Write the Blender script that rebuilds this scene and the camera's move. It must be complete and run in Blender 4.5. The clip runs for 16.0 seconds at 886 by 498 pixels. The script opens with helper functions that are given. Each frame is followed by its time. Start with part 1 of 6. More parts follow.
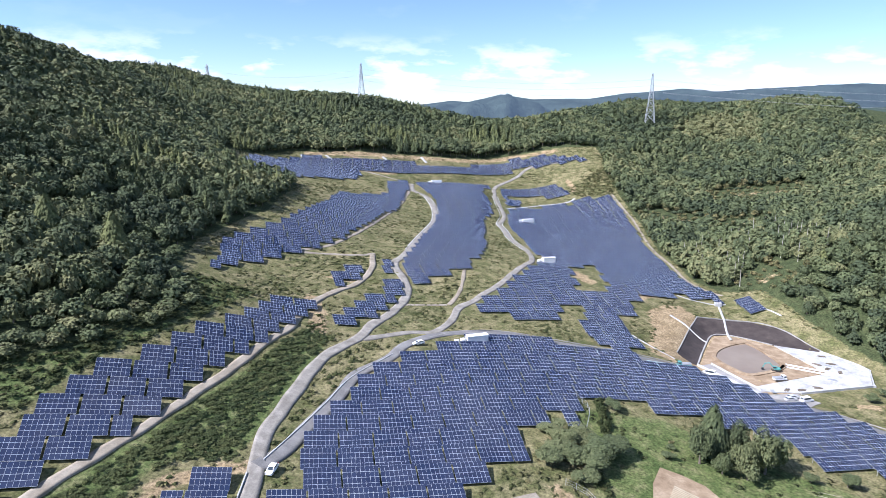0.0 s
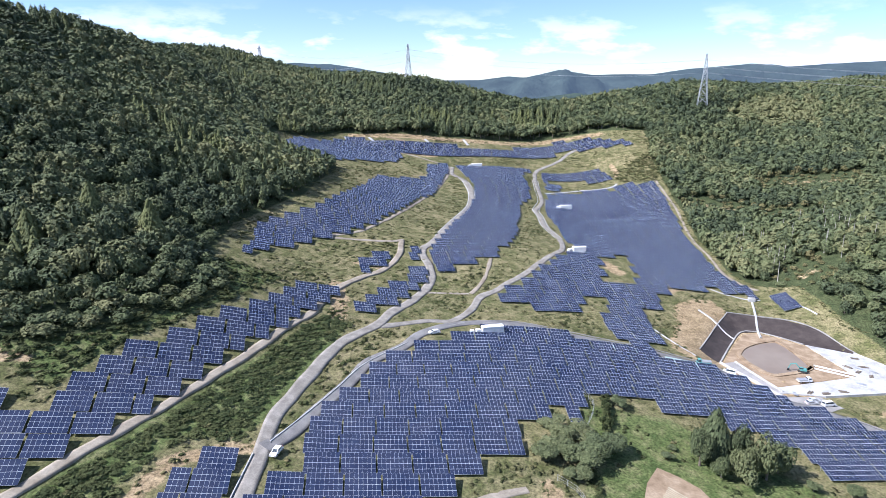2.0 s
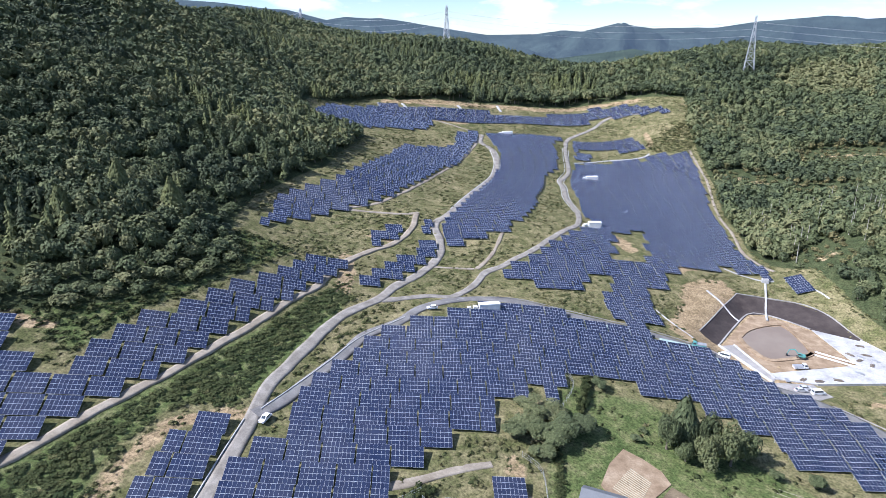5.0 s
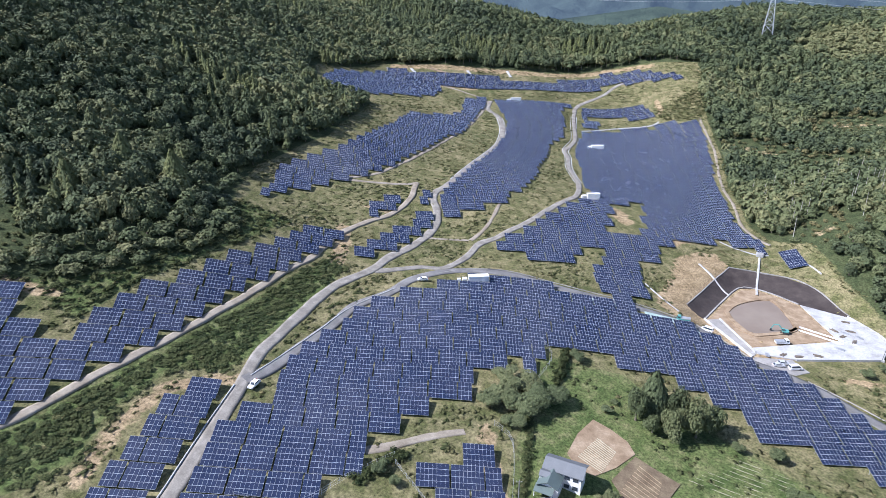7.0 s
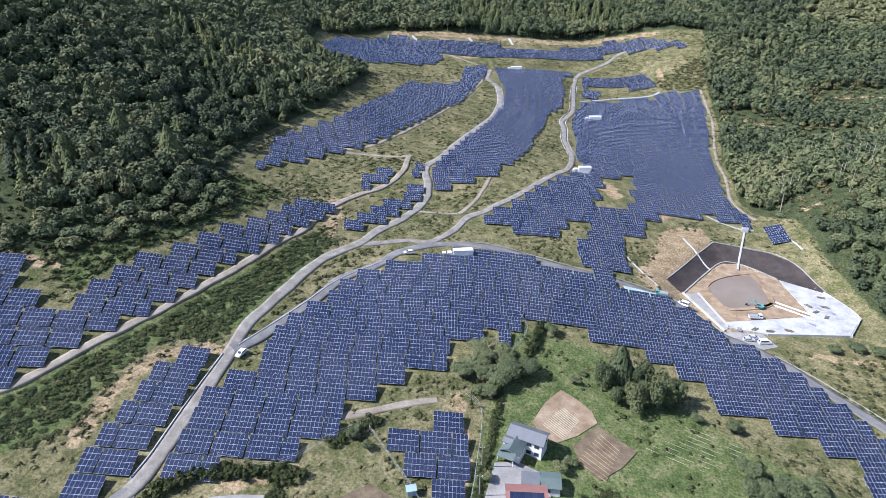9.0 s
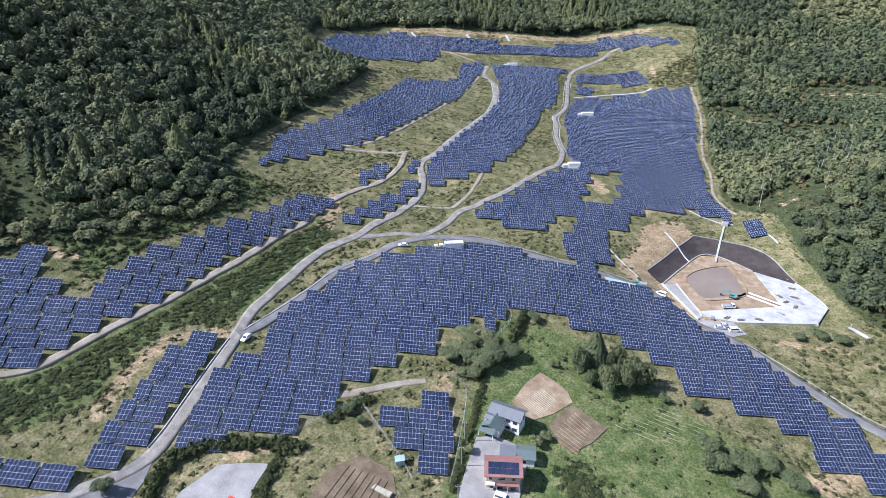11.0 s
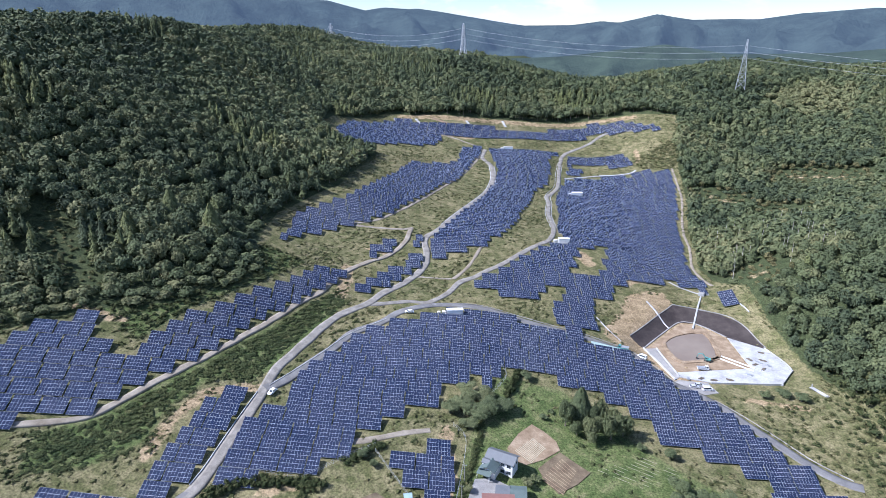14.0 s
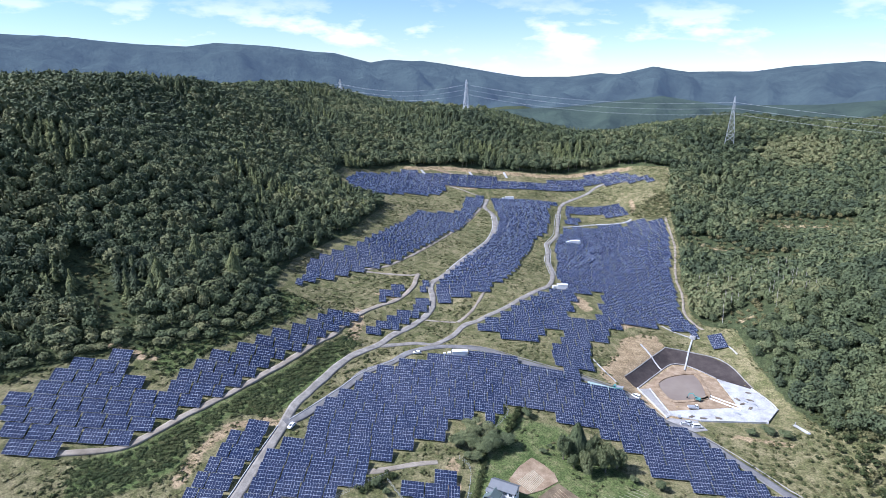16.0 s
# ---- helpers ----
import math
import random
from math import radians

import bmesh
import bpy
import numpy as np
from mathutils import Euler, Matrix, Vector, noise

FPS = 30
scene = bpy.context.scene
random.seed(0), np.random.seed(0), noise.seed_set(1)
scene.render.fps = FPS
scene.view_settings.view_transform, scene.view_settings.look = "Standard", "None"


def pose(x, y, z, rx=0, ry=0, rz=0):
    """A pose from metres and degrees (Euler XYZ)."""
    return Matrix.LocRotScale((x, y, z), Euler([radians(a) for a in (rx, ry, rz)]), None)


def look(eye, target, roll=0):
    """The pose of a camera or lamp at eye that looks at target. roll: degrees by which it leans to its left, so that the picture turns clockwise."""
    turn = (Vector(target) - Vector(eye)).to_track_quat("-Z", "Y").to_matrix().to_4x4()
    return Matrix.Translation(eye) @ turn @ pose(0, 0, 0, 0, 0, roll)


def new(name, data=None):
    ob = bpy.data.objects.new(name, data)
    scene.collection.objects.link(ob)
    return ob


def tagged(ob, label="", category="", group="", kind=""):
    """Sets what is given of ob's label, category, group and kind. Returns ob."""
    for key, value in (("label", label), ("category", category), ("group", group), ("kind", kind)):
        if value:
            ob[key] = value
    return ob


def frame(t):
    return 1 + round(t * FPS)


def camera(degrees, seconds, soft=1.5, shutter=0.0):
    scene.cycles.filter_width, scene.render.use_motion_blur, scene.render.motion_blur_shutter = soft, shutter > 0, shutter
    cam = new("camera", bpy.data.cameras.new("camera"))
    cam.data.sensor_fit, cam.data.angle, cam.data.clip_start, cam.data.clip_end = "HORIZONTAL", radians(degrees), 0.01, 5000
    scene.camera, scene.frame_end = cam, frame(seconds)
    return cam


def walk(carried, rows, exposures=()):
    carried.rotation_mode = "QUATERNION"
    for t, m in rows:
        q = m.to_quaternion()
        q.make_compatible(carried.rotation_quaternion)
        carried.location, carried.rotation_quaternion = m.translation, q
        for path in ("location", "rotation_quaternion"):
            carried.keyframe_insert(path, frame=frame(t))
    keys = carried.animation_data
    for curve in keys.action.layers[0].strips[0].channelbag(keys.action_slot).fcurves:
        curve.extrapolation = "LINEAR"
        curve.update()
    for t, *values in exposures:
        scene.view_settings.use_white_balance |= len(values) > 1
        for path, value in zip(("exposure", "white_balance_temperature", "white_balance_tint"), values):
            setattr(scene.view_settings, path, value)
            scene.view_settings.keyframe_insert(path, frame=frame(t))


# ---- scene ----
cam = camera(71.23, 16.0, soft=0.55)
PATH = [
    (0, (0.00, 0.00, 93.50), (0.00, 97.60, 71.74), -0.01),
    (0.5, (3.32, -0.68, 95.12), (0.79, 96.67, 72.42), 0.02),
    (1, (6.85, -1.00, 96.63), (1.89, 96.04, 73.01), 0.05),
    (1.5, (10.31, -1.55, 98.18), (3.38, 95.14, 73.64), -0.00),
    (2, (13.60, -2.26, 100.00), (4.81, 94.04, 74.50), 0.04),
    (2.5, (16.99, -2.78, 101.91), (6.29, 93.05, 75.41), 0.05),
    (3, (20.35, -3.28, 103.65), (8.15, 92.09, 76.14), 0.09),
    (3.5, (23.67, -3.72, 105.40), (10.37, 91.20, 76.88), 0.07),
    (4, (26.89, -4.38, 107.10), (12.39, 90.02, 77.44), 0.01),
    (4.8, (32.25, -5.33, 109.81), (15.95, 88.12, 78.18), -0.06),
    (5.6, (37.61, -6.34, 112.52), (19.72, 85.99, 78.54), -0.13),
    (6.5, (43.17, -7.36, 115.70), (24.01, 83.66, 78.97), -0.13),
    (7, (46.04, -7.83, 117.43), (26.44, 82.50, 79.27), -0.15),
    (7.5, (48.88, -8.33, 119.36), (28.75, 81.21, 79.66), -0.07),
    (8, (51.99, -8.90, 121.02), (31.42, 79.93, 79.97), -0.12),
    (8.5, (54.81, -9.70, 123.04), (34.04, 78.37, 80.48), -0.08),
    (9, (57.74, -11.04, 124.90), (36.81, 76.48, 81.28), -0.14),
    (9.8, (61.66, -14.31, 128.00), (40.57, 72.68, 83.43), -0.17),
    (10.7, (64.74, -20.86, 131.49), (43.54, 65.91, 86.55), -0.14),
    (11.5, (66.66, -28.12, 134.62), (45.42, 58.63, 89.64), -0.12),
    (12, (67.65, -32.58, 136.42), (46.20, 55.18, 93.54), -0.11),
    (12.5, (68.72, -37.57, 138.55), (47.09, 51.12, 97.73), -0.04),
    (13, (69.79, -42.77, 140.68), (47.93, 46.82, 102.01), 0.01),
    (13.5, (70.86, -48.13, 142.84), (48.77, 42.30, 106.31), 0.04),
    (14, (71.75, -53.51, 144.75), (49.43, 37.75, 110.49), 0.07),
    (14.5, (72.60, -59.25, 146.70), (50.04, 32.77, 114.70), 0.12),
    (15, (73.40, -64.67, 148.81), (50.59, 27.93, 118.72), 0.11),
    (15.5, (74.20, -69.85, 150.85), (51.22, 23.14, 122.12), 0.20),
    (16, (74.97, -75.58, 152.63), (51.82, 17.80, 125.34), 0.17),
]
walk(cam, [(t, look(eye, target, roll)) for t, eye, target, roll in PATH], [(0, 1.17, 5650, 17), (4, 1.08, 5600, 17), (9, 0.99, 5550, 17), (16, 0.98, 5350, 18)])

# ---- plan: heights of the land on two coarse lattices (80 m and 46 m) ----
LAND = np.array([
    131.8, 89, 48.6, 18.3, 1.6, -6.6, -10.2, -13.8, -12.3, -6.8,
    143.8, 96.8, 49.9, 18.9, 2.8, -2.9, -6, -9.9, -1.9, 10.4,
    159.1, 111.9, 65.8, 38.2, 11.2, 4.2, -10.9, -7.1, 12.6, 31.1,
    180.4, 140.4, 94, 36.8, 12, 6.5, -22.7, 21.5, 42.4, 56.4,
    189.9, 142.5, 93.3, 45.8, 26.5, 15.7, -7.7, 52.6, 66.5, 77.4,
    191.8, 139.8, 83.6, 45.5, 29.6, 7.8, -5.7, 20.3, 55.4, 86.2,
    182.3, 133.1, 79.8, 41.1, 35.5, 14.4, 29.1, 12.7, 50.1, 92.3,
    167.6, 128.3, 92.7, 75, 60.3, 35.9, 60.3, 41, 76.1, 101.6,
    155.5, 128.4, 109.9, 106.1, 87.3, 69.3, 95.6, 103.1, 98.6, 99.2,
    148.3, 133.8, 127.4, 127.9, 116.4, 106.6, 117.6, 121.6, 107.3, 96.8,
]).reshape(-1, 10)
LAND_DETAIL = np.array([
    -2, -0.6, -0.5, 0.3, 0.9, -0.8, 0.5, 0.9, 0.7,
    -3.9, 0.1, 0.9, 2, 2.2, -2.9, 1.6, 1.8, 0.6,
    -5.7, -0.7, -1.5, -3.5, 1.9, -2.3, -0.3, -0.2, -0.5,
    -3.6, 8.7, 5.5, -2, 5.1, 1, 0.9, 4.7, -2.3,
    -3.2, -5.5, -2.5, 0, -4.2, -0.3, -3.2, -4.6, -7.5,
    5, -4.6, -0.6, 0.3, 3.5, 1.2, 6.3, -4.1, 17.5,
    1, 6.1, 6.8, -3.2, 1.5, -1.4, 3.7, -8.9, 0.8,
    -2.1, 1.9, 2, -2.5, -1.1, -2.7, 2.3, -4.1, -1.3,
    0.5, 0.7, 0.4, -2.5, -1.7, 0.8, 7.2, -0.7, 0.1,
    2.1, -0.1, 2.8, 1.8, 8.4, -1.7, -2.3, 0.5, 1.1,
    -1.8, -5.1, 0.2, -7.9, 3.6, -3.2, -6.7, 8.8, 2,
    -1.8, -1, 6.9, 1.6, 1.8, 0, 0.2, 5.7, -10.8,
]).reshape(-1, 9)

# outlines of the panel fields
FIELD_ROAD_BANK = [(-55.3, 122.3), (-46.2, 124.6), (-45.6, 117), (-44, 113.5), (-43, 105.1), (-43, 97.2), (-42.7, 89.3), (-41.9, 82.3), (-42.5, 79.7), (-45.3, 71.3), (-53.2, 68.8), (-49.9, 62.2), (-69.6, 54.3), (-73.9, 52.4), (-80.4, 59), (-54, 69.9), (-56.2, 76), (-56.1, 79.2), (-56.9, 86.5), (-57, 94.4), (-57.3, 102.3), (-58.2, 110.1), (-56.5, 114.6), (-54.8, 115.2)]
FIELD_LOWER = [(-35.4, 80.8), (-22.2, 83.8), (-24.4, 89.8), (-5.4, 95.3), (-7.9, 101.6), (2.4, 105.2), (-3.3, 118.4), (7.2, 122.6), (5.2, 129.6), (12.1, 131.7), (10.4, 138.6), (22.6, 142.6), (21, 155.7), (21.3, 157), (29.8, 160.4), (29.3, 166.8), (33.3, 168.6), (35.2, 162.3), (39.2, 164), (41.2, 171.4), (40.7, 177.5), (52.3, 180.5), (63.9, 185.5), (65.2, 177.2), (73.9, 180), (81.9, 179.9), (86.1, 171.1), (94.4, 171.8), (95.2, 162), (102.7, 163.9), (105, 155.6), (113, 157.9), (113.3, 150.4), (119.6, 152), (120.3, 144.8), (133.2, 148.4), (134.1, 139.5), (140.6, 141.1), (140.3, 131.5), (150.3, 133.6), (150.7, 125), (159.5, 126.6), (151.1, 124.5), (163.8, 129.1), (164.6, 136.5), (165.5, 143.5), (158.4, 142.6), (157.5, 151.8), (148.8, 159.7), (144.2, 168.2), (138.9, 175.9), (134.2, 181.5), (129.4, 188.9), (120.4, 194.3), (113.7, 198.7), (108.6, 207.6), (102.1, 215.5), (93.4, 219.8), (76.8, 220.5), (57.5, 218.5), (42.8, 220), (40, 226), (29.6, 224.7), (15.4, 220), (-3.2, 202.2), (-12.7, 194.3), (-19.6, 185.1), (-24.1, 177.2), (-26.2, 168.2), (-29.1, 160.2), (-32.4, 152.1), (-34.9, 143.2), (-36.1, 135.4), (-31.1, 121.6), (-38.6, 119.1), (-39.1, 110.6), (-40, 102.1), (-38.8, 95.2)]
FIELD_FENCE = [(11.3, 115.3), (23.2, 119.1), (21.7, 126), (29.9, 128.1), (34.6, 114.4), (37.3, 98.9), (28.6, 95.5), (26.5, 104.7), (20.5, 102.9), (18, 109.7), (13.6, 108.3)]
FIELD_LEFT_LONG = [(-134.8, 99.2), (-134.1, 106), (-134.7, 111.9), (-133.4, 119.2), (-122.5, 123), (-125.6, 129.8), (-116.2, 131.8), (-113.5, 124.5), (-105.7, 126.1), (-103.4, 120.3), (-93.8, 122.3), (-94.4, 139.4), (-88.7, 154.9), (-82.3, 164), (-79.4, 173.6), (-72.8, 190), (-68.3, 202.8), (-62.5, 224.2), (-51.1, 232.1), (-48.1, 224.5), (-50.2, 210.1), (-56.2, 191.5), (-59.2, 181.5), (-61.8, 173.3), (-66.7, 163.2), (-67.6, 154.9), (-67.1, 150.2), (-66.5, 151.3), (-70.9, 141), (-72.5, 132.5), (-75.8, 123.6), (-79.5, 114.8), (-83.2, 105.8), (-86.2, 97.7), (-87.3, 90.6), (-100.0, 84.6), (-104.1, 76.5), (-108.6, 73), (-117.9, 68), (-141.1, 90.4)]
FIELD_LEFT = [(-86.8, 249.9), (-78.1, 260.7), (-71.6, 278.8), (-62.2, 289.1), (-56.5, 302.1), (-49.5, 316.1), (-49, 326), (-42.1, 352.9), (-38, 387.2), (-29.4, 422.5), (-28.2, 459.8), (-26.3, 490.6), (-29.4, 515.8), (-45.9, 498.5), (-40.3, 458.6), (-46.1, 444), (-72.8, 421.1), (-71.3, 388.7), (-74.5, 350.6), (-81.2, 315.1), (-88.9, 299.1), (-99.2, 276.2), (-97.6, 265.2), (-92.8, 233.7)]
FIELD_CENTRE = [(-20.9, 291.1), (-13.6, 265.3), (-5.3, 269), (-6, 276.2), (3.6, 285.3), (2.2, 291.5), (14.5, 295), (13.1, 303), (18.1, 312.6), (21.4, 327.9), (24.8, 346.6), (25.2, 373.2), (28.7, 399.9), (27.7, 426.4), (37.3, 453.2), (36.7, 484.8), (31.8, 514.2), (40.5, 527.5), (40.8, 535.6), (0.3, 517.3), (-22.8, 507.2), (-6.9, 460.2), (-3.5, 430.7), (-4.8, 397.4), (-11, 349.2), (-16.4, 309.9)]
FIELD_EAST = [(12.8, 255.2), (14.5, 246.9), (27.2, 250.7), (29.1, 244.5), (49.6, 252.8), (50.8, 259.7), (58.8, 267.3), (63.1, 270.5), (63.2, 260.1), (58.4, 248.5), (56.9, 232.5), (65.3, 230), (65.7, 222.8), (83, 233.9), (79.8, 246.2), (78.5, 250.6), (79.1, 264.2), (89.5, 273), (90.5, 287.2), (108.8, 296.4), (121.8, 307.4), (131.9, 306.9), (141.5, 300.6), (142.9, 310.8), (139.2, 317.7), (135.6, 338.6), (136.5, 365.6), (136.6, 402.2), (139.1, 446.8), (140.3, 485.4), (136.9, 502.3), (110, 509.7), (105.5, 500.8), (84.7, 497.3), (50.6, 474.9), (46, 428.3), (49.9, 388.4), (51.7, 354.2), (61.3, 327), (49.6, 318.5), (42.2, 304.7), (28.9, 277.2), (20.1, 263.9)]
FIELD_EAST_UPPER = [(46.9, 530.4), (100.9, 540.3), (107.1, 522.8), (102.6, 517.1), (78.1, 519.7), (49.4, 509.2)]
FIELD_EAST_SMALL = [(47.6, 497.1), (64.4, 508.3), (64.9, 497), (49.9, 486.2)]
FIELD_FAR = [(-146.6, 444.2), (-149, 485.6), (-117.4, 534.1), (-75.8, 538.5), (-46.8, 551.5), (-12.7, 558.3), (20.8, 571.5), (54.4, 591.8), (71.4, 600), (98.5, 602.4), (121.5, 588.7), (132.9, 585.9), (132.6, 576.6), (108.5, 579.2), (82.4, 579), (49.2, 566), (19.3, 553.9), (-10.1, 542), (-42.1, 528.4), (-68.5, 516), (-67.1, 503.9), (-69, 485.2), (-93.3, 468), (-124.5, 424.2)]
FIELD_MID_STEPS = [(-41.7, 215.3), (-38.7, 207.7), (-30.3, 213.3), (-31.8, 218.4), (-25.3, 231), (-20.5, 246.5), (-16.6, 258.9), (-19.9, 270.8), (-25.8, 264.4), (-26.3, 252.6), (-33.8, 241.8), (-36, 231.5), (-38.6, 223.1)]
FIELD_MID_PAIR = [(-49.3, 262.8), (-46.2, 254.2), (-38.5, 258.8), (-35.8, 273), (-38.5, 281.4), (-45.1, 271.9)]
FIELD_MID_ONE = [(-30.8, 284.7), (-27.5, 273.7), (-22.5, 276.2), (-24.8, 290.7)]
FIELD_POND_CORNER = [(144.2, 301.9), (153.6, 302.2), (157.4, 300.5), (156.6, 284.1), (149, 284.6), (147.7, 293.3)]
FIELD_ISLAND = [(64.7, 302.5), (70.3, 323.2), (82.4, 334.6), (83.4, 313.5), (75.4, 291.7), (66.3, 291.3)]

# centre lines of roads and tracks
ROAD_MAIN = [(-60.1, 52.8), (-54.2, 57), (-47.4, 64.6), (-40.6, 73.7), (-39.2, 82.7), (-39.8, 94.6), (-40.9, 110.7), (-43, 128.4), (-45, 140), (-43.4, 154.5), (-40.6, 176.5), (-38.2, 188.1), (-34.8, 196.5), (-29.2, 207.5), (-26.7, 220.9), (-20.8, 234.8), (-15.5, 258.5), (-18.3, 274.8), (-23.6, 290.9), (-17.5, 314.8), (-5.6, 399.5), (-6.6, 441), (-11.8, 462.2), (-23.7, 481.7), (-25.5, 509.4)]
ROAD_EAST = [(-28.6, 205.9), (-10.5, 219.3), (-4.3, 219.9), (0.1, 227.6), (4.6, 239.8), (6.3, 251.1), (12.3, 257.9), (19.1, 269.4), (28.1, 283.1), (41.4, 312.7), (49.2, 331.6), (49.6, 357.9), (43.5, 386.8), (41.8, 413.5), (39, 426.7), (45.4, 453.3), (43, 509.7), (46.6, 536.3), (66.6, 561.6), (82.5, 581.6), (108.7, 583.9)]
ROAD_WALL = [(-42.8, 128.6), (-38.4, 136.6), (-35.4, 148.4), (-29.8, 167), (-26.9, 179.8), (-18.1, 192.4), (-12.2, 207.3), (1.7, 221.1), (22, 227.7), (42.3, 224.6), (58, 223.8), (75.2, 224.6), (95.4, 222.1), (106.4, 215.6), (114.6, 204.4), (121.3, 198.5), (132.6, 189.7), (139.1, 181.1), (149.2, 169.5), (158.3, 159), (168.6, 151.1), (173, 150.2)]
ROAD_TRACK = [(-112, 73.5), (-104, 78), (-97, 82.5), (-88.4, 88.6), (-83.4, 98.6), (-79.6, 109.8), (-75, 123.2), (-70.6, 135.2), (-66.2, 151.6), (-61.4, 166), (-56.6, 188), (-52.7, 201.6), (-51.2, 228.3), (-44.8, 247.2), (-37.2, 260.7), (-33.3, 278.7), (-34.7, 297.9)]
ROAD_TRACK_SIDE = [(-34.4, 300.8), (-39.5, 295), (-69, 283.1), (-56.4, 298.1), (-44.5, 335.2), (-36.1, 390.6), (-27.4, 456), (-27.5, 506), (-46.8, 518.4), (-69.7, 521.2)]
ROAD_PATH = [(2.6, 252.6), (7.9, 269.6), (10.5, 293.8)]
ROAD_PATH_CROSS = [(-18.2, 245.6), (1.6, 252.5)]
ROAD_YARD = [(-1.4, 113.8), (5.2, 118.2), (15.6, 125.7), (22.3, 129.3)]

# ---- light ----
SUN_WAY = Vector((-0.80, -0.30, 0.86)).normalized()   # towards the sun
sun_data = bpy.data.lights.new("sun", "SUN")
sun_data.energy, sun_data.angle, sun_data.color = 4.7, radians(0.6), (1.0, 0.95, 0.88)
sun = new("sun", sun_data)
sun.matrix_world = look((0, 0, 400), Vector((0, 0, 400)) - SUN_WAY)

world = bpy.data.worlds.new("world")
scene.world = world
world.use_nodes = True
wt = world.node_tree
wt.nodes.clear()
w_out = wt.nodes.new("ShaderNodeOutputWorld")
w_bg = wt.nodes.new("ShaderNodeBackground")
w_bg.inputs["Strength"].default_value = 0.074
w_sky = wt.nodes.new("ShaderNodeTexSky")
w_sky.sky_type, w_sky.sun_disc = "NISHITA", False
w_sky.sun_elevation = math.asin(SUN_WAY.z)
w_sky.sun_rotation = math.atan2(SUN_WAY.x, SUN_WAY.y)
w_sky.altitude, w_sky.air_density, w_sky.dust_density, w_sky.ozone_density = 300, 0.9, 0.0, 3.0
w_geo = wt.nodes.new("ShaderNodeTexCoord")
w_sep = wt.nodes.new("ShaderNodeSeparateXYZ")
wt.links.new(w_geo.outputs["Generated"], w_sep.inputs[0])
# low fair-weather clouds: noise stretched along the horizon
w_map = wt.nodes.new("ShaderNodeMapping")
w_map.inputs["Scale"].default_value = (8.0, 8.0, 24.0)
w_map.inputs["Location"].default_value = (1.7, 0.4, 0.2)
wt.links.new(w_geo.outputs["Generated"], w_map.inputs[0])
w_noise = wt.nodes.new("ShaderNodeTexNoise")
w_noise.inputs["Scale"].default_value, w_noise.inputs["Detail"].default_value = 1.0, 9.0
w_noise.inputs["Roughness"].default_value = 0.56
wt.links.new(w_map.outputs[0], w_noise.inputs["Vector"])
w_ramp = wt.nodes.new("ShaderNodeValToRGB")
w_ramp.color_ramp.elements[0].position, w_ramp.color_ramp.elements[1].position = 0.525, 0.625
wt.links.new(w_noise.outputs[0], w_ramp.inputs[0])
# cloud amount by height: low ones in view, unseen overhead ones added for light
w_band = wt.nodes.new("ShaderNodeValToRGB")
w_band.color_ramp.elements[0].color, w_band.color_ramp.elements[1].color = (0.7, 0.7, 0.7, 1), (1, 1, 1, 1)
for pos, val in ((0.06, 1.0), (0.088, 0.5), (0.115, 0.04), (0.2, 0.05), (0.45, 0.45)):
    w_band.color_ramp.elements.new(pos).color = (val, val, val, 1)
wt.links.new(w_sep.outputs[2], w_band.inputs[0])
w_mul = wt.nodes.new("ShaderNodeMath")
w_mul.operation = "MULTIPLY"
wt.links.new(w_ramp.outputs[0], w_mul.inputs[0])
wt.links.new(w_band.outputs[0], w_mul.inputs[1])
w_mix = wt.nodes.new("ShaderNodeMix")
w_mix.data_type = "RGBA"
w_mix.inputs["B"].default_value = (8.0, 8.2, 8.6, 1)
wt.links.new(w_mul.outputs[0], w_mix.inputs["Factor"])
wt.links.new(w_sky.outputs[0], w_mix.inputs["A"])
wt.links.new(w_mix.outputs["Result"], w_bg.inputs["Color"])
wt.links.new(w_bg.outputs[0], w_out.inputs[0])


# ---- materials ----
def material(name, build=None, base=(0.5, 0.5, 0.5), rough=0.8, metal=0.0, spec=0.4):
    m = bpy.data.materials.new(name)
    m.use_nodes = True
    p = m.node_tree.nodes["Principled BSDF"]
    p.inputs["Base Color"].default_value = (*base, 1)
    p.inputs["Roughness"].default_value, p.inputs["Metallic"].default_value = rough, metal
    p.inputs["Specular IOR Level"].default_value = spec
    if build:
        build(m.node_tree, p)
    return m


def node(nt, kind, **values):
    n = nt.nodes.new(kind)
    for key, value in values.items():
        n.inputs[key].default_value = value
    return n


def coords(nt):
    return nt.nodes.new("ShaderNodeNewGeometry").outputs["Position"]


def noise_out(nt, scale, detail=4.0, rough=0.55, vec=None):
    n = node(nt, "ShaderNodeTexNoise", Scale=scale, Detail=detail, Roughness=rough)
    nt.links.new(vec or coords(nt), n.inputs["Vector"])
    return n.outputs[0]


def ramp(nt, fac, stops):
    r = nt.nodes.new("ShaderNodeValToRGB")
    for k, (pos, col) in enumerate(stops):
        e = r.color_ramp.elements[k] if k < 2 else r.color_ramp.elements.new(pos)
        e.position, e.color = pos, (*col, 1)
    nt.links.new(fac, r.inputs[0])
    return r.outputs[0]


